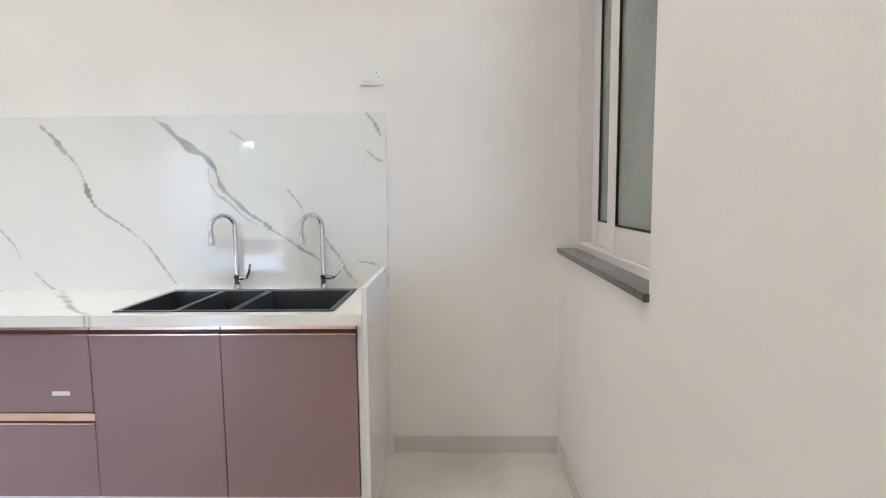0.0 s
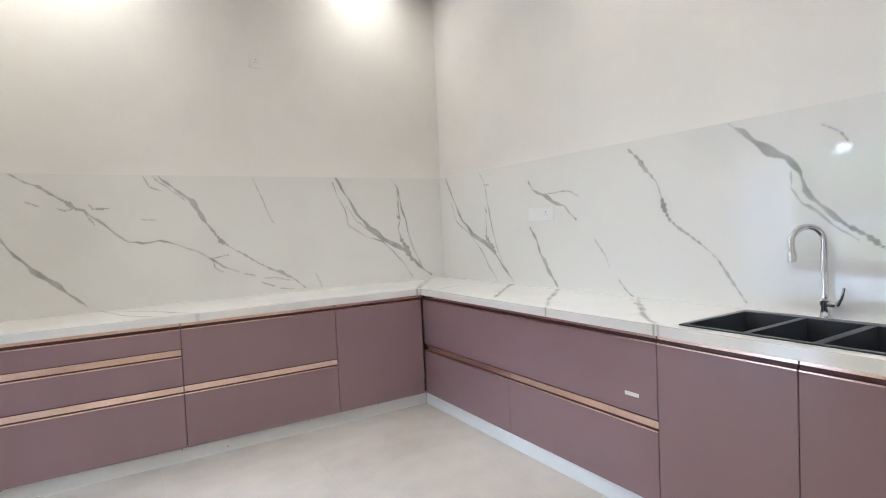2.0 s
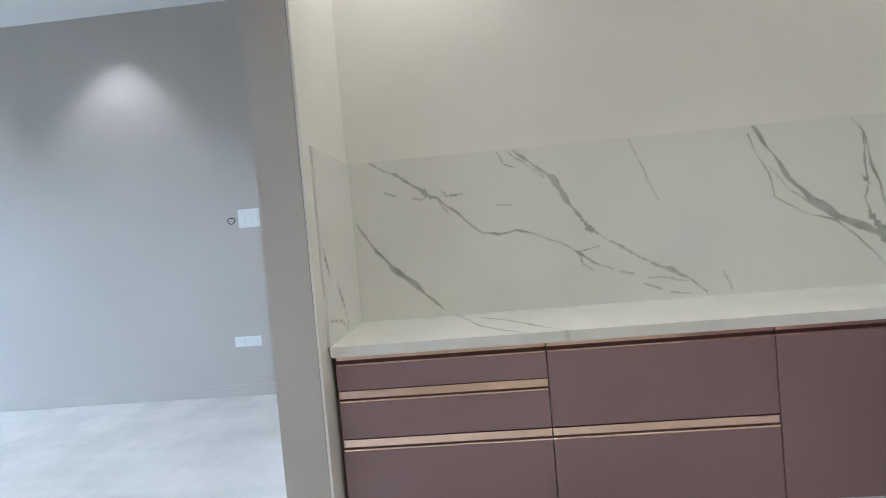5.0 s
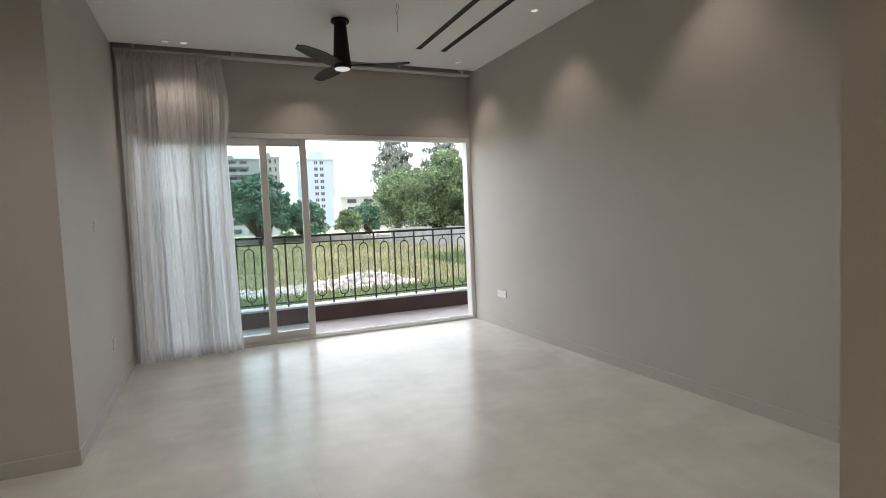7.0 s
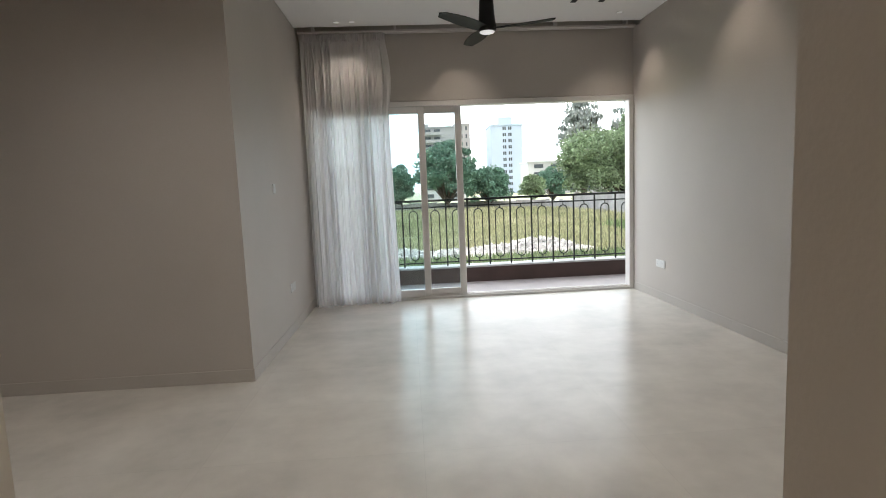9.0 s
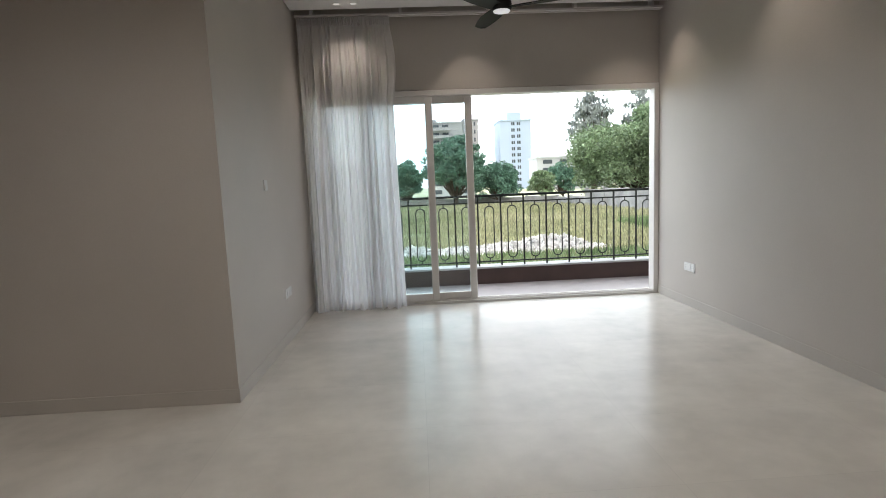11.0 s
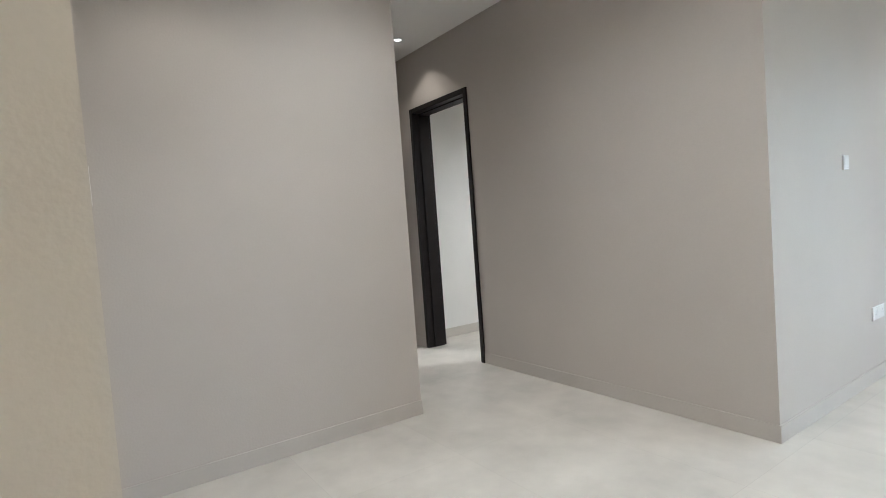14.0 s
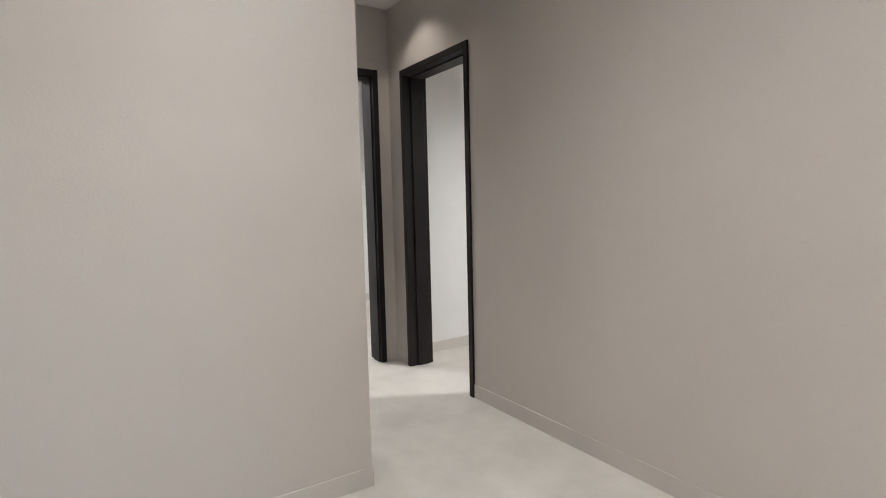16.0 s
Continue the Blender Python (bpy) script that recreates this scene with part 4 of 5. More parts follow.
# ---- curtain ----
def curtain_material():
    m = bpy.data.materials.new("white_sheer_fabric")
    m.use_nodes = True
    n, l = m.node_tree.nodes, m.node_tree.links
    n.remove(n["Principled BSDF"])
    d, t, p = n.new("ShaderNodeBsdfDiffuse"), n.new("ShaderNodeBsdfTranslucent"), n.new("ShaderNodeBsdfTransparent")
    a, b = n.new("ShaderNodeMixShader"), n.new("ShaderNodeMixShader")
    co, w, mr = n.new("ShaderNodeTexCoord"), n.new("ShaderNodeTexNoise"), n.new("ShaderNodeMapRange")
    w.inputs["Scale"].default_value = 4
    l.new(co.outputs["Object"], w.inputs["Vector"])
    l.new(w.outputs["Fac"], mr.inputs["Value"])
    mr.inputs["To Min"].default_value, mr.inputs["To Max"].default_value = 0.015, 0.05
    d.inputs["Color"].default_value = (0.88, 0.86, 0.84, 1)
    t.inputs["Color"].default_value = (0.74, 0.72, 0.72, 1)
    a.inputs[0].default_value = 0.5
    l.new(d.outputs[0], a.inputs[1])
    l.new(t.outputs[0], a.inputs[2])
    l.new(mr.outputs[0], b.inputs[0])
    l.new(a.outputs[0], b.inputs[1])
    l.new(p.outputs[0], b.inputs[2])
    l.new(b.outputs[0], n["Material Output"].inputs["Surface"])
    return m


M_SHEER = curtain_material()


def curtain():
    c = thing("curtain", (-1.83, 9.43, 3.36), "gathered white sheer curtain hanging to the floor beside the sliding door", "curtain")
    bm = bmesh.new()
    nx, nz = 340, 60
    x0, x1 = WX + 0.035, -1.315
    grid = []
    for k in range(nz + 1):
        v = k / nz
        z = 0.012 + (3.355 - 0.012) * v
        row = []
        for i in range(nx + 1):
            u = i / nx
            q = u + 0.035 * math.sin(u * 17 + 1) + 0.02 * math.sin(u * 41) + 0.02 * (1 - v) * math.sin(u * 19 + 2)
            q += 0.05 * (1 - v) ** 1.5 * math.sin(u * 9.5 + 0.6)
            fold = (0.65 + 0.6 * noise.noise((u * 7, 0.5, v * 0.6))) * math.sin(2 * math.pi * q * 12) + 0.12 * math.sin(2 * math.pi * u * 31 + 1.7 * math.sin(3 * v + u * 5))
            top = 0.4 + 0.6 * min(1, (1 - v) * 6)
            tight = 0.15 * math.sin(2 * math.pi * u * 47) * max(0, 1 - (1 - v) * 8)
            amp = 0.034 * top + 0.034 * (1 - v)
            y = 9.425 + amp * (fold + tight) + 0.012 * noise.noise((u * 9, v * 4, 3))
            wide = 1 - 0.012 * math.sin(math.pi * v) + 0.035 * (1 - v) * u
            bow = 0.045 * math.sin(math.pi * min(1, max(0, (0.97 - v) / 0.25))) * u ** 8
            x = x0 + (x1 - x0) * u * wide + 0.006 * math.sin(2 * math.pi * u * 13 + 1 + v * 2) + bow
            zz = z + (0.02 * noise.noise((u * 14, 0, 7)) * (1 - v) if v < 0.05 else 0)
            if k == 0:
                y += -0.02 + 0.05 * noise.noise((u * 20, 5, 5))
            row.append(bm.verts.new((x, y, max(0.004, zz))))
        grid.append(row)
    for a, b in zip(grid, grid[1:]):
        for i in range(nx):
            bm.faces.new((a[i], a[i + 1], b[i + 1], b[i]))
    part("fabric", bm, M_SHEER, c, smooth=True)
    bm = bmesh.new()
    grid = []
    for z in (3.27, 3.36):
        grid.append([bm.verts.new((x0 + (x1 - x0) * i / nx, 9.415 + 0.014 * math.sin(2 * math.pi * 47 * i / nx) + 0.010 * math.sin(2 * math.pi * 13 * i / nx), z)) for i in range(nx + 1)])
    for i in range(nx):
        bm.faces.new((grid[0][i], grid[0][i + 1], grid[1][i + 1], grid[1][i]))
    part("heading_tape", bm, M_SHEER, c, "gathered heading tape", smooth=True)


curtain()
boxes_track = boxes("curtain_track", [(WX + 0.02, 9.41, 3.372, EX - 0.02, 9.44, 3.396), (WX + 0.02, 9.47, 3.372, EX - 0.02, 9.50, 3.396)], M_UPVC, bevel=0.002)
tagged(boxes_track, "white double curtain track in the ceiling recess", "curtain track", kind="structure")
structure("track_brackets", [(x, 9.405, 3.396, x + 0.03, 9.505, TOP) for x in (-2.2, -1.2, -0.2, 0.8, 1.7)], M_UPVC, "small curtain track brackets", "bracket")


# ---- ceiling fan ----
def ceiling_fan(x, y):
    c = thing("ceiling_fan", (x, y, HC), "black three-blade ceiling fan with a white light disc", "fan")
    bm = bmesh.new()
    lathe(bm, [(0.03, -0.03), (0.085, -0.03), (0.09, -0.02), (0.085, -0.005), (0.07, -0.001)], 32, (x, y, HC))
    part("canopy", bm, M_BLACK, c, smooth=True)
    bm = bmesh.new()
    lathe(bm, [(0.075, -0.47), (0.088, -0.455), (0.092, -0.42), (0.082, -0.37), (0.076, -0.3), (0.070, -0.2), (0.063, -0.1), (0.058, -0.03)], 32, (x, y, HC))
    part("motor_housing", bm, M_BLACK, c, "tapered black fan body", smooth=True)
    bm = bmesh.new()
    lathe(bm, [(0.01, -0.484), (0.05, -0.483), (0.07, -0.478), (0.075, -0.4705)], 32, (x, y, HC))
    part("light_disc", bm, M_GLOWFAN, c, "white round light disc", smooth=True)
    for deg in (-21, 220, 99):
        bm = bmesh.new()
        L, N = 0.66, 18
        rows = []
        for i in range(N + 1):
            s = i / N
            r = 0.06 + (L - 0.06) * s
            w = 0.055 + 0.022 * math.sin(math.pi * min(1, s * 1.1)) - (0.05 * max(0, (s - 0.93) / 0.07) ** 2)
            off = 0.02 * math.sin(s * 2.2)
            z = -0.44 + 0.015 * s
            tw = radians(14 - 7 * s)
            ring = []
            for q in (-1, -0.5, 0, 0.5, 1):
                ring.append(bm.verts.new((r, off + q * w * math.cos(tw), z + q * w * math.sin(tw) - 0.006 * q * q)))
            for q in (1, 0.5, 0, -0.5, -1):
                ring.append(bm.verts.new((r, off + q * w * math.cos(tw), z + 0.009 + q * w * math.sin(tw) - 0.010 * q * q)))
            rows.append(ring)
        for a, b in zip(rows, rows[1:]):
            for k in range(10):
                bm.faces.new((a[k], a[(k + 1) % 10], b[(k + 1) % 10], b[k]))
        bm.faces.new(rows[0])
        bm.faces.new(rows[-1])
        bmesh.ops.recalc_face_normals(bm, faces=bm.faces[:])
        bmesh.ops.transform(bm, matrix=pose(x, y, HC, 0, 0, deg), verts=bm.verts)
        part("blade", bm, M_BLACK, c, smooth=True)


ceiling_fan(-0.27, 8.03)


# ---- ceiling fittings ----
def slot_light(x, y0, y1):
    c = thing("linear_track_light", (x, (y0 + y1) / 2, HC), "long black linear light track let into the white ceiling", "track light", "ceiling light tracks")
    bm = bmesh.new()
    box(bm, x - 0.030, y0, HC - 0.006, x - 0.022, y1, HC - 0.0005)
    box(bm, x + 0.022, y0, HC - 0.006, x + 0.030, y1, HC - 0.0005)
    box(bm, x - 0.022, y0, HC - 0.006, x + 0.022, y0 + 0.008, HC - 0.0005)
    box(bm, x - 0.022, y1 - 0.008, HC - 0.006, x + 0.022, y1, HC - 0.0005)
    part("track_frame", bm, M_BLACK, c)
    bm = bmesh.new()
    box(bm, x - 0.022, y0 + 0.008, HC - 0.003, x + 0.022, y1 - 0.008, HC - 0.0005)
    part("track_insert", bm, M_BLACK, c)


slot_light(0.79, 5.0, 8.65)
slot_light(1.10, 5.0, 8.65)


def downlight(x, y, z, group):
    c = thing("recessed_downlight", (x, y, z), "small round white recessed downlight, lit, in the white ceiling", "downlight", group)
    bm = bmesh.new()
    pr = [(0.046, 0.0), (0.048, -0.003), (0.044, -0.006), (0.034, -0.005), (0.032, -0.002)]
    rings = [[bm.verts.new((x + r * math.cos(a), y + r * math.sin(a), z + q)) for a in (2 * math.pi * i / 28 for i in range(28))] for r, q in pr]
    for a, b in zip(rings, rings[1:]):
        for i in range(28):
            bm.faces.new((a[i], a[(i + 1) % 28], b[(i + 1) % 28], b[i]))
    part("trim_ring", bm, M_WHITE, c, smooth=True)
    bm = bmesh.new()
    lathe(bm, [(0.0325, -0.001), (0.0325, -0.0025), (0.01, -0.003)], 24, (x, y, z))
    part("lens", bm, M_GLOWDIM if "living" in group else M_GLOW, c, "lit warm lens")


for x, y in KITCHEN_LAMPS:
    downlight(x, y, HC, "kitchen ceiling downlights")
for x, y in LIVING_LAMPS:
    downlight(x, y, HC, "living room ceiling downlights")
# unseen fixtures added to go with the dining fill spots
for x, y in DINING_FILL:
    downlight(x, y, HC if x > -2.4 else HL, "dining area ceiling downlights")
for x, y in HALL_LAMPS:
    downlight(x, y, HL, "hall ceiling downlights")


def wire(name, pts, label):
    bm = bmesh.new()
    tube(bm, pts, 0.003, 6)
    tagged(part(name, bm, M_GREYPL, smooth=True), label, "wire")


wire("hanging_wire", [(0.13, 7.5, HC), (0.12, 7.5, 3.36), (0.14, 7.51, 3.29), (0.125, 7.5, 3.2), (0.13, 7.5, 3.17)], "loose grey wire hanging from the white ceiling")
wire("hanging_wire", [(-0.0 + 0.16, 7.52, HC), (0.15, 7.52, 3.38), (0.135, 7.515, 3.33)], "short loose grey wire end under the ceiling")

wire("hanging_wire", [(-3.72, 4.35, HL), (-3.70, 4.33, 3.035), (-3.76, 4.30, 3.0)], "short loose grey wire beside a hall downlight")

plate("wall_socket", (WX, 8.31, 0.47), (1, 0, 0), 0.22, 0.09, "oso", "white socket plate low on the greige wall beside the curtain")
plate("wall_switch", (WX, 7.81, 1.505), (1, 0, 0), 0.09, 0.09, "s", "small white switch plate on the greige wall", "switch")
plate("wall_socket", (EX, 8.775, 0.44), (-1, 0, 0), 0.22, 0.09, "oso", "white switch and socket plate low on the greige wall")
plate("wall_socket", (EX, 4.62, 0.475), (-1, 0, 0), 0.24, 0.09, "soso", "white double socket plate low on the greige wall")
plate("wall_switch", (EX, 4.455, 1.545), (-1, 0, 0), 0.30, 0.16, "sssss", "large white switch plate beside the dark door frame", "switch")
plate("wall_switch", (-2.2, 3.18, 1.39), (0, -1, 0), 0.15, 0.15, "ss", "white switch plate on the cream wall at the kitchen opening", "switch")
plate("wall_switch", (-2.32, 3.787, 1.42), (0, 1, 0), 0.22, 0.10, "sss", "white switch plate on the pale thick wall", "switch")

bm = bmesh.new()
tube(bm, [(EX - 0.012 - 0.01 * math.sin(a * 2), 4.665 + 0.032 * math.cos(a), 1.53 + 0.026 * math.sin(a)) for a in (2 * math.pi * k / 16 for k in range(16))], 0.004, 6, closed=True)
tagged(part("wire_loop", bm, M_BLACK, smooth=True), "coiled dark wire end beside a white switch plate", "wire")


# ---- balcony railing ----
def railing():
    c = tagged(thing("balcony_railing", (0.3, 10.95, 0.225), "black wrought iron balcony railing with long oval rings", "railing"), kind="structure")
    y, zb, zt = 10.95, 0.29, 1.265
    for nm, z, h, w in (("handrail", zt, 0.034, 0.05), ("upper_rail", 1.165, 0.02, 0.022), ("bottom_rail", zb, 0.02, 0.022)):
        bm = bmesh.new()
        box(bm, -5, y - w / 2, z - h / 2, 5.5, y + w / 2, z + h / 2, 0.003)
        part(nm, bm, M_IRON, c)
    step = 0.3395
    for i in range(-14, 16):
        x = -0.21 + step * i
        if not -5 < x < 5.4:
            continue
        bm = bmesh.new()
        box(bm, x - 0.0115, y - 0.0115, 0.226, x + 0.0115, y + 0.0115, zt - 0.017, 0.001)
        part("baluster", bm, M_IRON, c)
        cx, r, za, zc = x + step / 2, 0.066, 0.405, 1.045
        pts = [(cx + r * math.cos(a), y, zc + r * math.sin(a)) for a in (math.pi * k / 8 for k in range(9))]
        pts += [(cx + r * math.cos(a), y, za + r * math.sin(a)) for a in (math.pi + math.pi * k / 8 for k in range(9))]
        bm = bmesh.new()
        tube(bm, pts, 0.0085, 8, closed=True)
        ring = part("oval_ring", bm, M_IRON, c, smooth=True)
        bm = bmesh.new()
        tube(bm, [(cx, y, zc + r), (cx, y, 1.156)], 0.0085, 6)
        tube(bm, [(cx, y, zb + 0.007), (cx, y, za - r)], 0.0085, 6)
        part("ring_stem", bm, M_IRON, ring)
    return c


railing()


# ---- sky backdrop ----
bm = bmesh.new()
R0 = 900
cols = []
for i in range(25):
    a = radians(-100 + 200 * i / 24)
    cols.append([bm.verts.new((R0 * math.sin(a) * math.cos(e), R0 * math.cos(a) * math.cos(e), -30 + R0 * math.sin(e))) for e in (radians(-1 + 5 * k) for k in range(15))])
for p, q in zip(cols, cols[1:]):
    for k in range(14):
        bm.faces.new((p[k], p[k + 1], q[k + 1], q[k]))
tagged(part("backdrop", bm, emitter("overcast_sky_glow", (0.87, 0.93, 1.0), 2.4), smooth=True), "bright white overcast sky", "sky", kind="structure")


# ---- outdoors: trees, buildings, rubble ----
def leaf_material(name, a, b):
    m = material(name, a, 0.7, vary=0.3, scale=0.6, tint=b, island=0.35)
    p = m.node_tree.nodes["Principled BSDF"]
    return m


# acacia and dark leaf colours are lightened to hold the haze of distance
M_LEAF_A = leaf_material("acacia_leaves", (0.26, 0.36, 0.20), (0.17, 0.23, 0.14))
M_LEAF_B = leaf_material("dark_tree_leaves", (0.15, 0.28, 0.20), (0.09, 0.18, 0.13))
M_LEAF_C = leaf_material("grey_green_leaves", (0.38, 0.42, 0.40), (0.28, 0.32, 0.30))
M_BARK = material("rough_grey_bark", (0.12, 0.095, 0.075), 0.9, vary=0.25, scale=3, bump=0.8, bump_scale=12)


def tree(name, x, y, h, crown, z0, leaf, label, mats, seed, lift=0.3, n=9000, drop=0.0, clumps=110, upright=0.0):
    """crown: half width in x and y. leaf: size of a leaf clump."""
    rng = random.Random(seed)
    c = thing(name, (x, y, z0), label, "tree")
    bm = bmesh.new()
    th = h * lift
    tube(bm, [(x, y, z0), (x + 0.1, y, z0 + th * 0.5), (x, y + 0.1, z0 + th)], [h * 0.035, h * 0.026, h * 0.022], 10)
    blobs = []
    lobes = [rng.uniform(0.72, 1.12) for _ in range(9)]
    for i in range(clumps):
        a = rng.uniform(0, 2 * math.pi)
        r = math.sqrt(rng.uniform(0.02, 1)) * crown * 0.82 * lobes[int(a / (2 * math.pi) * 9) % 9]
        dome = math.sqrt(max(0.0, 1 - (r / crown) ** 2)) * lobes[i % 9] ** 0.7
        zz = z0 + h * (lift + (1 - lift) * (0.1 + 0.82 * dome * rng.random() ** 0.6))
        p = Vector((x + r * math.cos(a), y + r * math.sin(a) * 0.8, zz))
        if i % 3 == 0:
            tube(bm, [(x, y, z0 + th * 0.85), (x + (p.x - x) * 0.45, y + (p.y - y) * 0.45, z0 + th + (zz - z0 - th) * 0.35), tuple(p)], [h * 0.014, h * 0.009, h * 0.003], 6)
        blobs.append((p, crown * rng.uniform(0.15, 0.3)))
    part("trunk", bm, M_BARK, c, smooth=True)
    vs, fs = [], []
    for i in range(n):
        p, r = blobs[rng.randrange(len(blobs))]
        d = Vector((rng.gauss(0, 1), rng.gauss(0, 1), rng.gauss(0, 0.75)))
        d.normalize()
        q = p + Vector((d.x, d.y, d.z * 0.7)) * r * (rng.random() ** 0.3) * (1 + 0.35 * noise.noise(d * 2.5 + p))
        q.z -= drop * (q - p).length * rng.random()
        if q.z < z0 + 0.2:
            continue
        s = leaf * rng.uniform(0.5, 1.3)
        u = Vector((rng.gauss(0, 1), rng.gauss(0, 1), rng.gauss(0, 1) + upright)).normalized()
        w = u.cross(Vector((rng.gauss(0, 1), rng.gauss(0, 1), rng.gauss(0, 1)))).normalized()
        k = len(vs)
        vs += [tuple(q - u * s), tuple(q + w * s * 0.45), tuple(q + u * s), tuple(q - w * s * 0.45 + u * s * 0.2)]
        fs.append((k, k + 1, k + 2, k + 3))
    me = bpy.data.meshes.new("crown")
    me.from_pydata(vs, [], fs)
    me.materials.append(mats)
    cr = new("crown", me)
    cr.parent = c
    cr.matrix_parent_inverse = Matrix.Translation(parent_place(c)).inverted()
    return c


tree("tree", 18.9, 50, 8.6, 6.6, GZ, 0.13, "large spreading pale green tree at the field's edge", M_LEAF_A, 11, 0.08, 110000, clumps=170)
tree("tree", 22.8, 46, 7.2, 4.8, GZ, 0.13, "large pale green tree beside the compound wall", M_LEAF_A, 12, 0.08, 60000)
tree("tree", 21.4, 70, 14.6, 3.3, GZ, 0.24, "tall feathery grey-green tree behind the spreading tree", M_LEAF_C, 13, 0.2, 6000, upright=2.5)
tree("tree", 28.0, 70, 14.8, 3.2, GZ, 0.26, "tall feathery grey-green tree behind the compound wall", M_LEAF_C, 14, 0.2, 6000, upright=2.5)
tree("tree", 3.2, 62, 8.2, 3.8, GZ, 0.15, "round dark green tree across the field", M_LEAF_B, 15, 0.1, 34000)
tree("tree", -2.4, 66, 6.0, 2.4, GZ, 0.18, "dark green tree across the field, seen beside the curtain", M_LEAF_B, 16, 0.08, 12000)
tree("tree", 8.1, 62, 4.9, 2.9, GZ, 0.16, "low dark green tree before the white tower", M_LEAF_B, 17, 0.12, 16000)
tree("tree", 14.3, 68, 4.1, 2.0, GZ, 0.16, "small light green tree across the field", M_LEAF_A, 18, 0.15, 7000)
tree("tree", 18.0, 72, 5.3, 2.4, GZ, 0.16, "dark green bushy tree across the field", M_LEAF_B, 19, 0.1, 8000)
for i, (x, y, h) in enumerate(((-8, 70, 4.5), (-13, 72, 5.5), (-19, 70, 5.0), (-26, 75, 6.0), (30, 60, 7.0), (37, 62, 6.5))):
    tree("tree", x, y, h, h * 0.55, GZ, 0.22, "green tree at the far edge of the field", M_LEAF_B, 30 + i, 0.2, 5000)

M_TOWER = material("pale_blue_white_render", (0.52, 0.63, 0.78), 0.8, vary=0.04, scale=0.1)
M_TOWER2 = material("pale_grey_beige_render", (0.42, 0.42, 0.44), 0.8, vary=0.05, scale=0.1)
M_WIN = material("dark_window_glass", (0.10, 0.12, 0.14), 0.1)
M_LOW = material("whitewashed_far_house", (0.60, 0.63, 0.66), 0.85, vary=0.08, scale=0.2)


def building(x0, x1, y0, y1, top, floors, bays, label, mat, balconies=False, cap=()):
    c = thing("apartment_building", ((x0 + x1) / 2, (y0 + y1) / 2, GZ), label, "building")
    boxes("wall", [(x0, y0, GZ, x1, y1, top)], mat, c)
    boxes("roof", [(x0 - 0.3, y0 - 0.3, top, x1 + 0.3, y1 + 0.3, top + 0.5)] + [(x0 + a * (x1 - x0), y0 + 1, top + 0.5, x0 + b * (x1 - x0), y1 - 1, top + h) for a, b, h in cap], mat, c)
    fh = (top - GZ) / floors
    bm = bmesh.new()
    box(bm, -0.5, -0.06, -0.5, 0.5, 0.06, 0.5)
    me = bpy.data.meshes.new("window")
    bm.to_mesh(me)
    bm.free()
    me.materials.append(M_WIN)
    for f in range(floors):
        z = GZ + fh * (f + 0.55)
        for a, b in bays:
            w = new("window", me)
            w.parent = c
            w.matrix_parent_inverse = Matrix.Translation(c.location).inverted()
            w.location, w.scale = (x0 + (a + b) / 2 * (x1 - x0), y0 - 0.02, z), ((b - a) * (x1 - x0), 1, fh * 0.5)
        if balconies:
            boxes("balcony", [(x0 + 0.05 * (x1 - x0), y0 - 1.4, z - fh * 0.5, x0 + 0.62 * (x1 - x0), y0 - 0.1, z - fh * 0.42), (x0 + 0.05 * (x1 - x0), y0 - 1.4, z - fh * 0.42, x0 + 0.62 * (x1 - x0), y0 - 1.3, z - fh * 0.1)], mat, c)


building(30.4, 42.0, 200, 214, 24.0, 11, ((0.37, 0.415), (0.43, 0.475), (0.55, 0.595), (0.61, 0.655)), "slim pale blue high-rise tower with two columns of windows", M_TOWER, cap=((0.25, 0.7, 3.2),))
building(4.3, 16.8, 200, 214, 24.0, 9, ((0.1, 0.3), (0.4, 0.58)), "grey high-rise flats with long balconies", M_TOWER2, True, cap=((0.1, 0.25, 1.6),))
building(17.1, 22.8, 202, 214, 25.0, 9, ((0.35, 0.5), (0.7, 0.8)), "beige high-rise flats beside the grey block", M_TOWER2, cap=((0.2, 0.5, 1.8),))
building(32.5, 54, 150, 160, 7.8, 4, ((0.08, 0.2), (0.3, 0.42), (0.52, 0.64), (0.74, 0.86)), "low white apartment block behind the trees", M_LOW)
building(2, 12, 120, 128, 2.6, 2, ((0.1, 0.25), (0.4, 0.55), (0.7, 0.85)), "low white house behind the trees", M_LOW)
building(-22, -6.6, 130, 140, 7.2, 3, ((0.1, 0.25), (0.4, 0.55), (0.7, 0.85)), "low pale house at the field's far edge", M_LOW)

M_RUBBLE = material("pale_broken_concrete", (0.66, 0.65, 0.62), 0.9, vary=0.12, scale=1.5, bump=0.4, bump_scale=8, island=0.3)


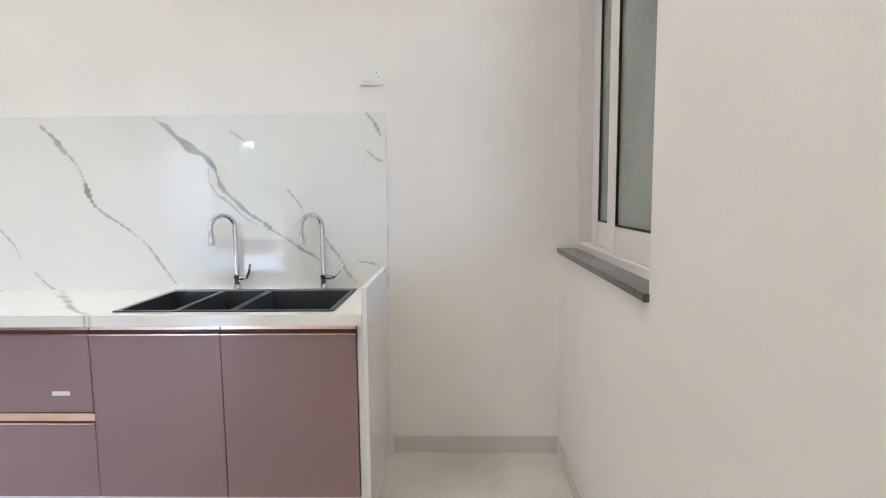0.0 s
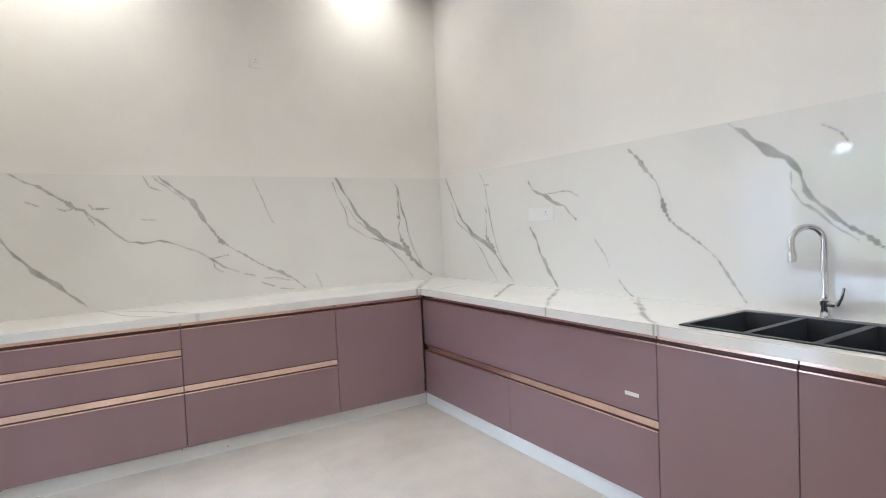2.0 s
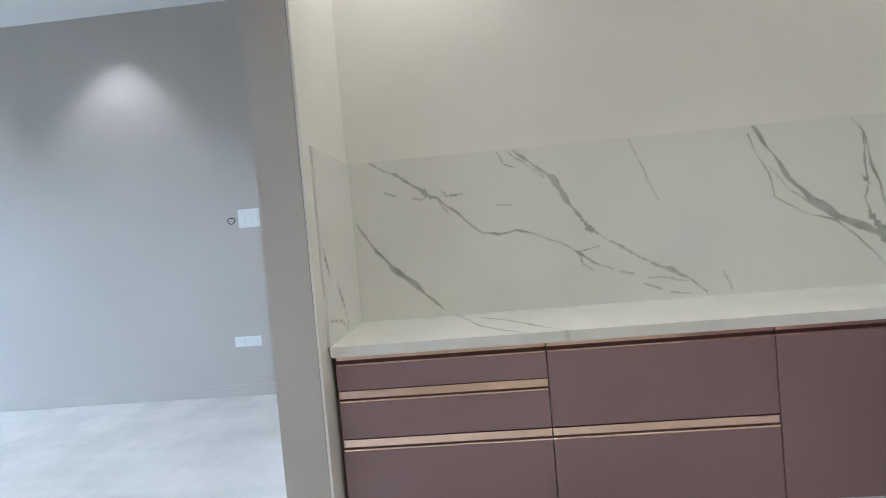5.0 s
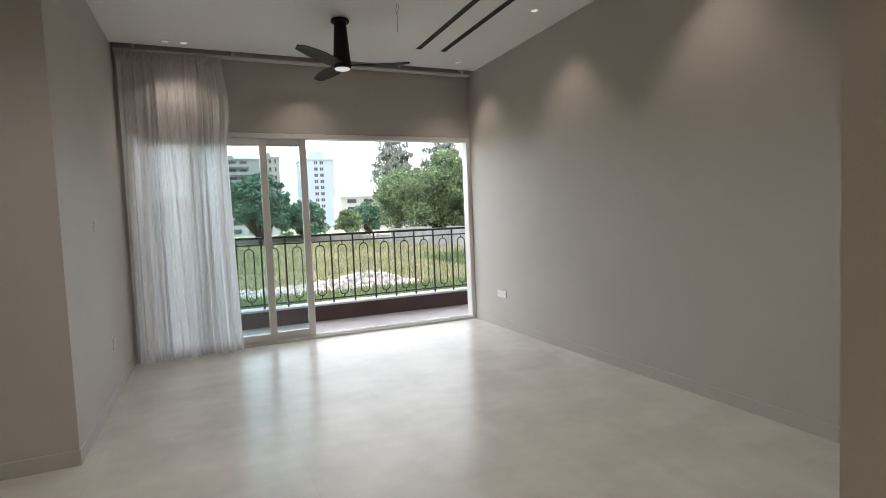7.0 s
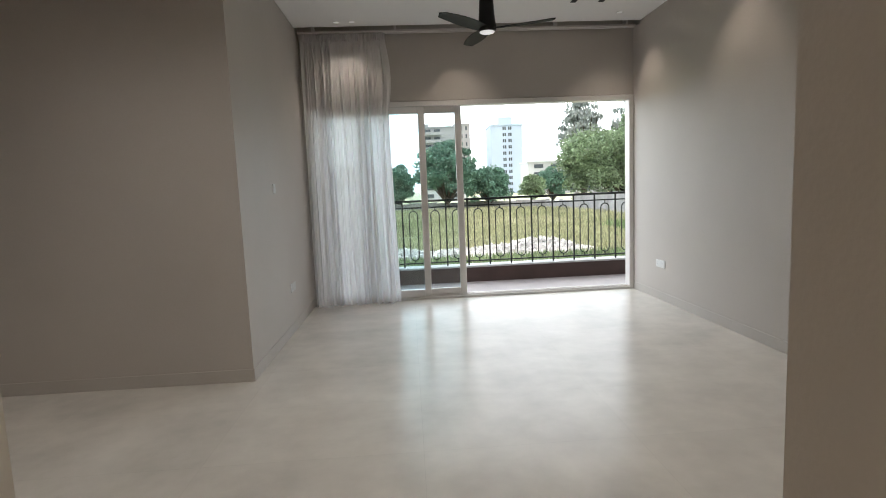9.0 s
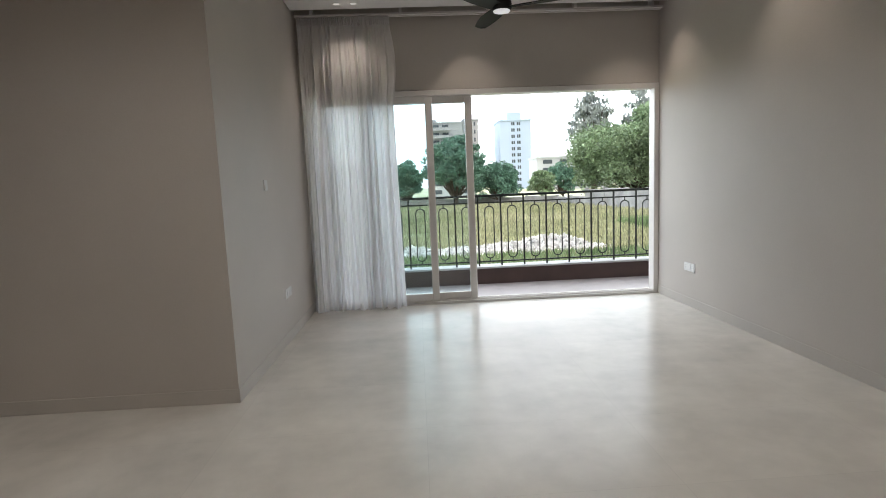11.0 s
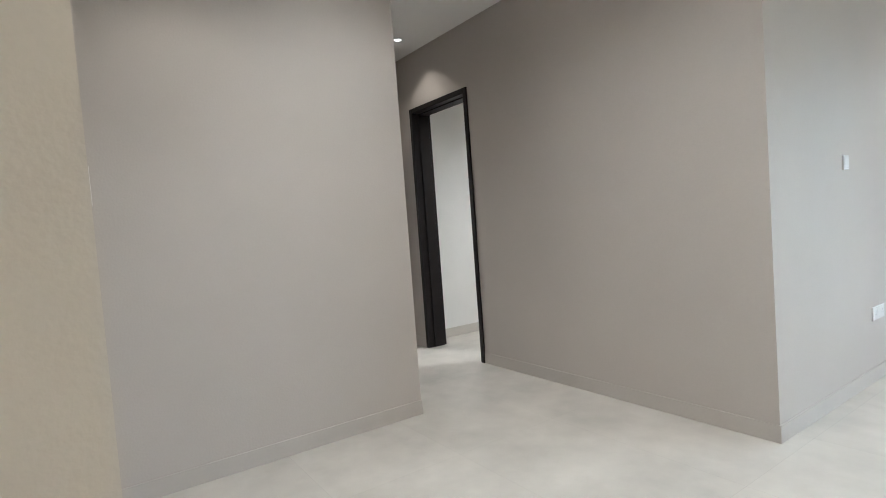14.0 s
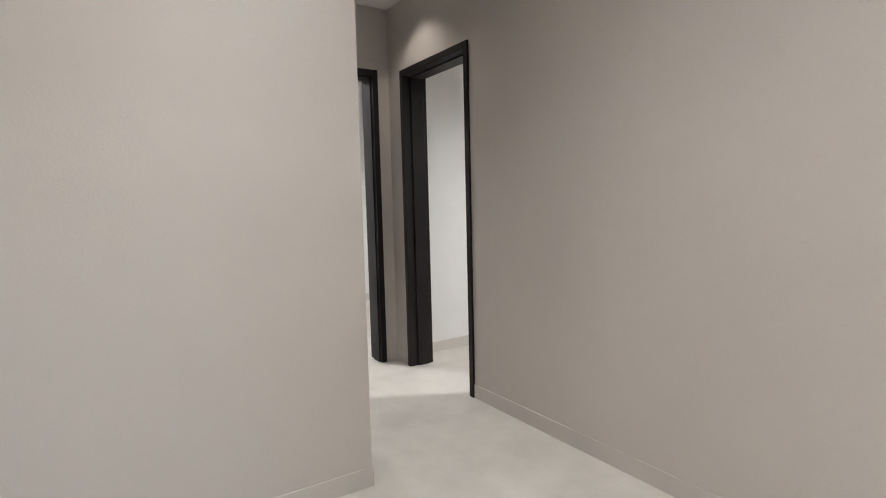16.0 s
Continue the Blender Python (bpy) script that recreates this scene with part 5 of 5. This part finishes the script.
def rubble():
    rng = random.Random(5)
    vs, fs = [], []
    ico = [(0, 0, 1), (0.9, 0, 0.2), (0.28, 0.85, 0.25), (-0.72, 0.52, 0.2), (-0.72, -0.52, 0.25), (0.28, -0.85, 0.2), (0, 0, -0.6)]
    tri = [(0, 1, 2), (0, 2, 3), (0, 3, 4), (0, 4, 5), (0, 5, 1), (6, 2, 1), (6, 3, 2), (6, 4, 3), (6, 5, 4), (6, 1, 5)]
    heaps = [(3.3, 20.6, 1.7, 0.55), (1.9, 20.3, 1.6, 0.4), (0.4, 20.1, 1.6, 0.32), (-1.2, 20.2, 1.5, 0.36), (-2.8, 20.4, 1.5, 0.36), (4.6, 20.6, 0.8, 0.18), (-4.5, 21, 2.0, 0.3)]
    for hx, hy, r, hh in heaps:
        for i in range(int(700 * r)):
            a, q = rng.uniform(0, 2 * math.pi), math.sqrt(rng.random())
            px, py = hx + r * q * math.cos(a), hy + 0.55 * r * q * math.sin(a)
            pz = GZ + hh * (1 - q * q) * rng.uniform(0.55, 1)
            s = rng.uniform(0.025, 0.11) * (1.5 if rng.random() < 0.06 else 1)
            R = Euler((rng.uniform(0, 6), rng.uniform(0, 6), rng.uniform(0, 6))).to_matrix()
            k = len(vs)
            vs += [tuple(Vector((px, py, pz)) + R @ Vector((v[0] * s * 1.4, v[1] * s, v[2] * s * 0.7))) for v in ico]
            fs += [(t[0] + k, t[1] + k, t[2] + k) for t in tri]
    me = bpy.data.meshes.new("rubble_heap")
    me.from_pydata(vs, [], fs)
    me.materials.append(M_RUBBLE)
    tagged(new("rubble_heap", me), "heaps of pale broken stone and concrete in the grass", "rubble", kind="stuff")


rubble()

M_GRASS = material("grass_blades", (0.40, 0.39, 0.25), 0.8, vary=0.2, scale=0.15, tint=(0.29, 0.31, 0.17), island=0.4)


def grass(name, x0, x1, y0, y1, n, s, label, seed, mat):
    rng = np.random.RandomState(seed)
    x, y = rng.uniform(x0, x1, n), rng.uniform(y0, y1, n)
    a, h, lean = rng.uniform(0, 2 * np.pi, n), s * rng.uniform(0.5, 1.4, n), rng.uniform(-0.4, 0.4, n)
    w = 0.12 * h + 0.012
    ca, sa = np.cos(a), np.sin(a)
    P = np.stack([np.stack([x - w * ca, y - w * sa, np.full(n, GZ)], 1), np.stack([x + w * ca, y + w * sa, np.full(n, GZ)], 1), np.stack([x + lean * h, y + lean * h * 0.5, GZ + h], 1)], 1).reshape(-1, 3)
    me = bpy.data.meshes.new(name)
    me.from_pydata(P.tolist(), [], np.arange(3 * n).reshape(-1, 3).tolist())
    me.materials.append(mat)
    tagged(new(name, me), label, "grass", kind="stuff")


M_WEED = material("green_weed_leaves", (0.24, 0.32, 0.15), 0.8, vary=0.2, scale=0.5, tint=(0.11, 0.17, 0.07), island=0.35)
grass("grass", -14, 16, 15, 34, 60000, 0.2, "dry tufted grass across the field", 1, M_GRASS)
grass("grass", -20, 26, 34, 62, 50000, 0.3, "dry tufted grass across the field", 2, M_GRASS)
grass("weeds", -8, 10, 14.5, 19.5, 30000, 0.22, "low green weeds below the balcony and the rubble", 3, M_WEED)
grass("weeds", 9, 13.5, 19, 30, 7000, 0.38, "tall green weeds beside the compound wall", 4, M_WEED)


def compound_wall():
    c = tagged(thing("compound_wall", (14, 44, GZ), "old grey stone compound wall at the edge of the field", "wall"), kind="structure")
    M = material("weathered_stone_wall", (0.36, 0.36, 0.36), 0.9, vary=0.2, scale=0.6, bump=0.6, bump_scale=5)
    pts = [(-40, 76), (8, 62), (13, 56), (14.5, 42), (15.5, 33), (17, 24), (20, 14)]
    for (ax, ay), (bx, by) in zip(pts, pts[1:]):
        n = max(1, int(math.dist((ax, ay), (bx, by)) / 3))
        for i in range(n):
            p, q = Vector((ax + (bx - ax) * i / n, ay + (by - ay) * i / n)), Vector((ax + (bx - ax) * (i + 1) / n, ay + (by - ay) * (i + 1) / n))
            d = (q - p)
            bm = bmesh.new()
            box(bm, -d.length / 2 + 0.05, -0.11, 0, d.length / 2 - 0.05, 0.11, (1.5 if p.y < 50 else 0.8) + 0.1 * (i % 2), 0.03)
            box(bm, -d.length / 2 - 0.12, -0.16, 0, -d.length / 2 + 0.12, 0.16, 1.65 if p.y < 50 else 0.95, 0.02)
            bmesh.ops.transform(bm, matrix=pose((p.x + q.x) / 2, (p.y + q.y) / 2, GZ, 0, 0, math.degrees(math.atan2(d.y, d.x))), verts=bm.verts)
            part("wall_panel", bm, M, c)


compound_wall()
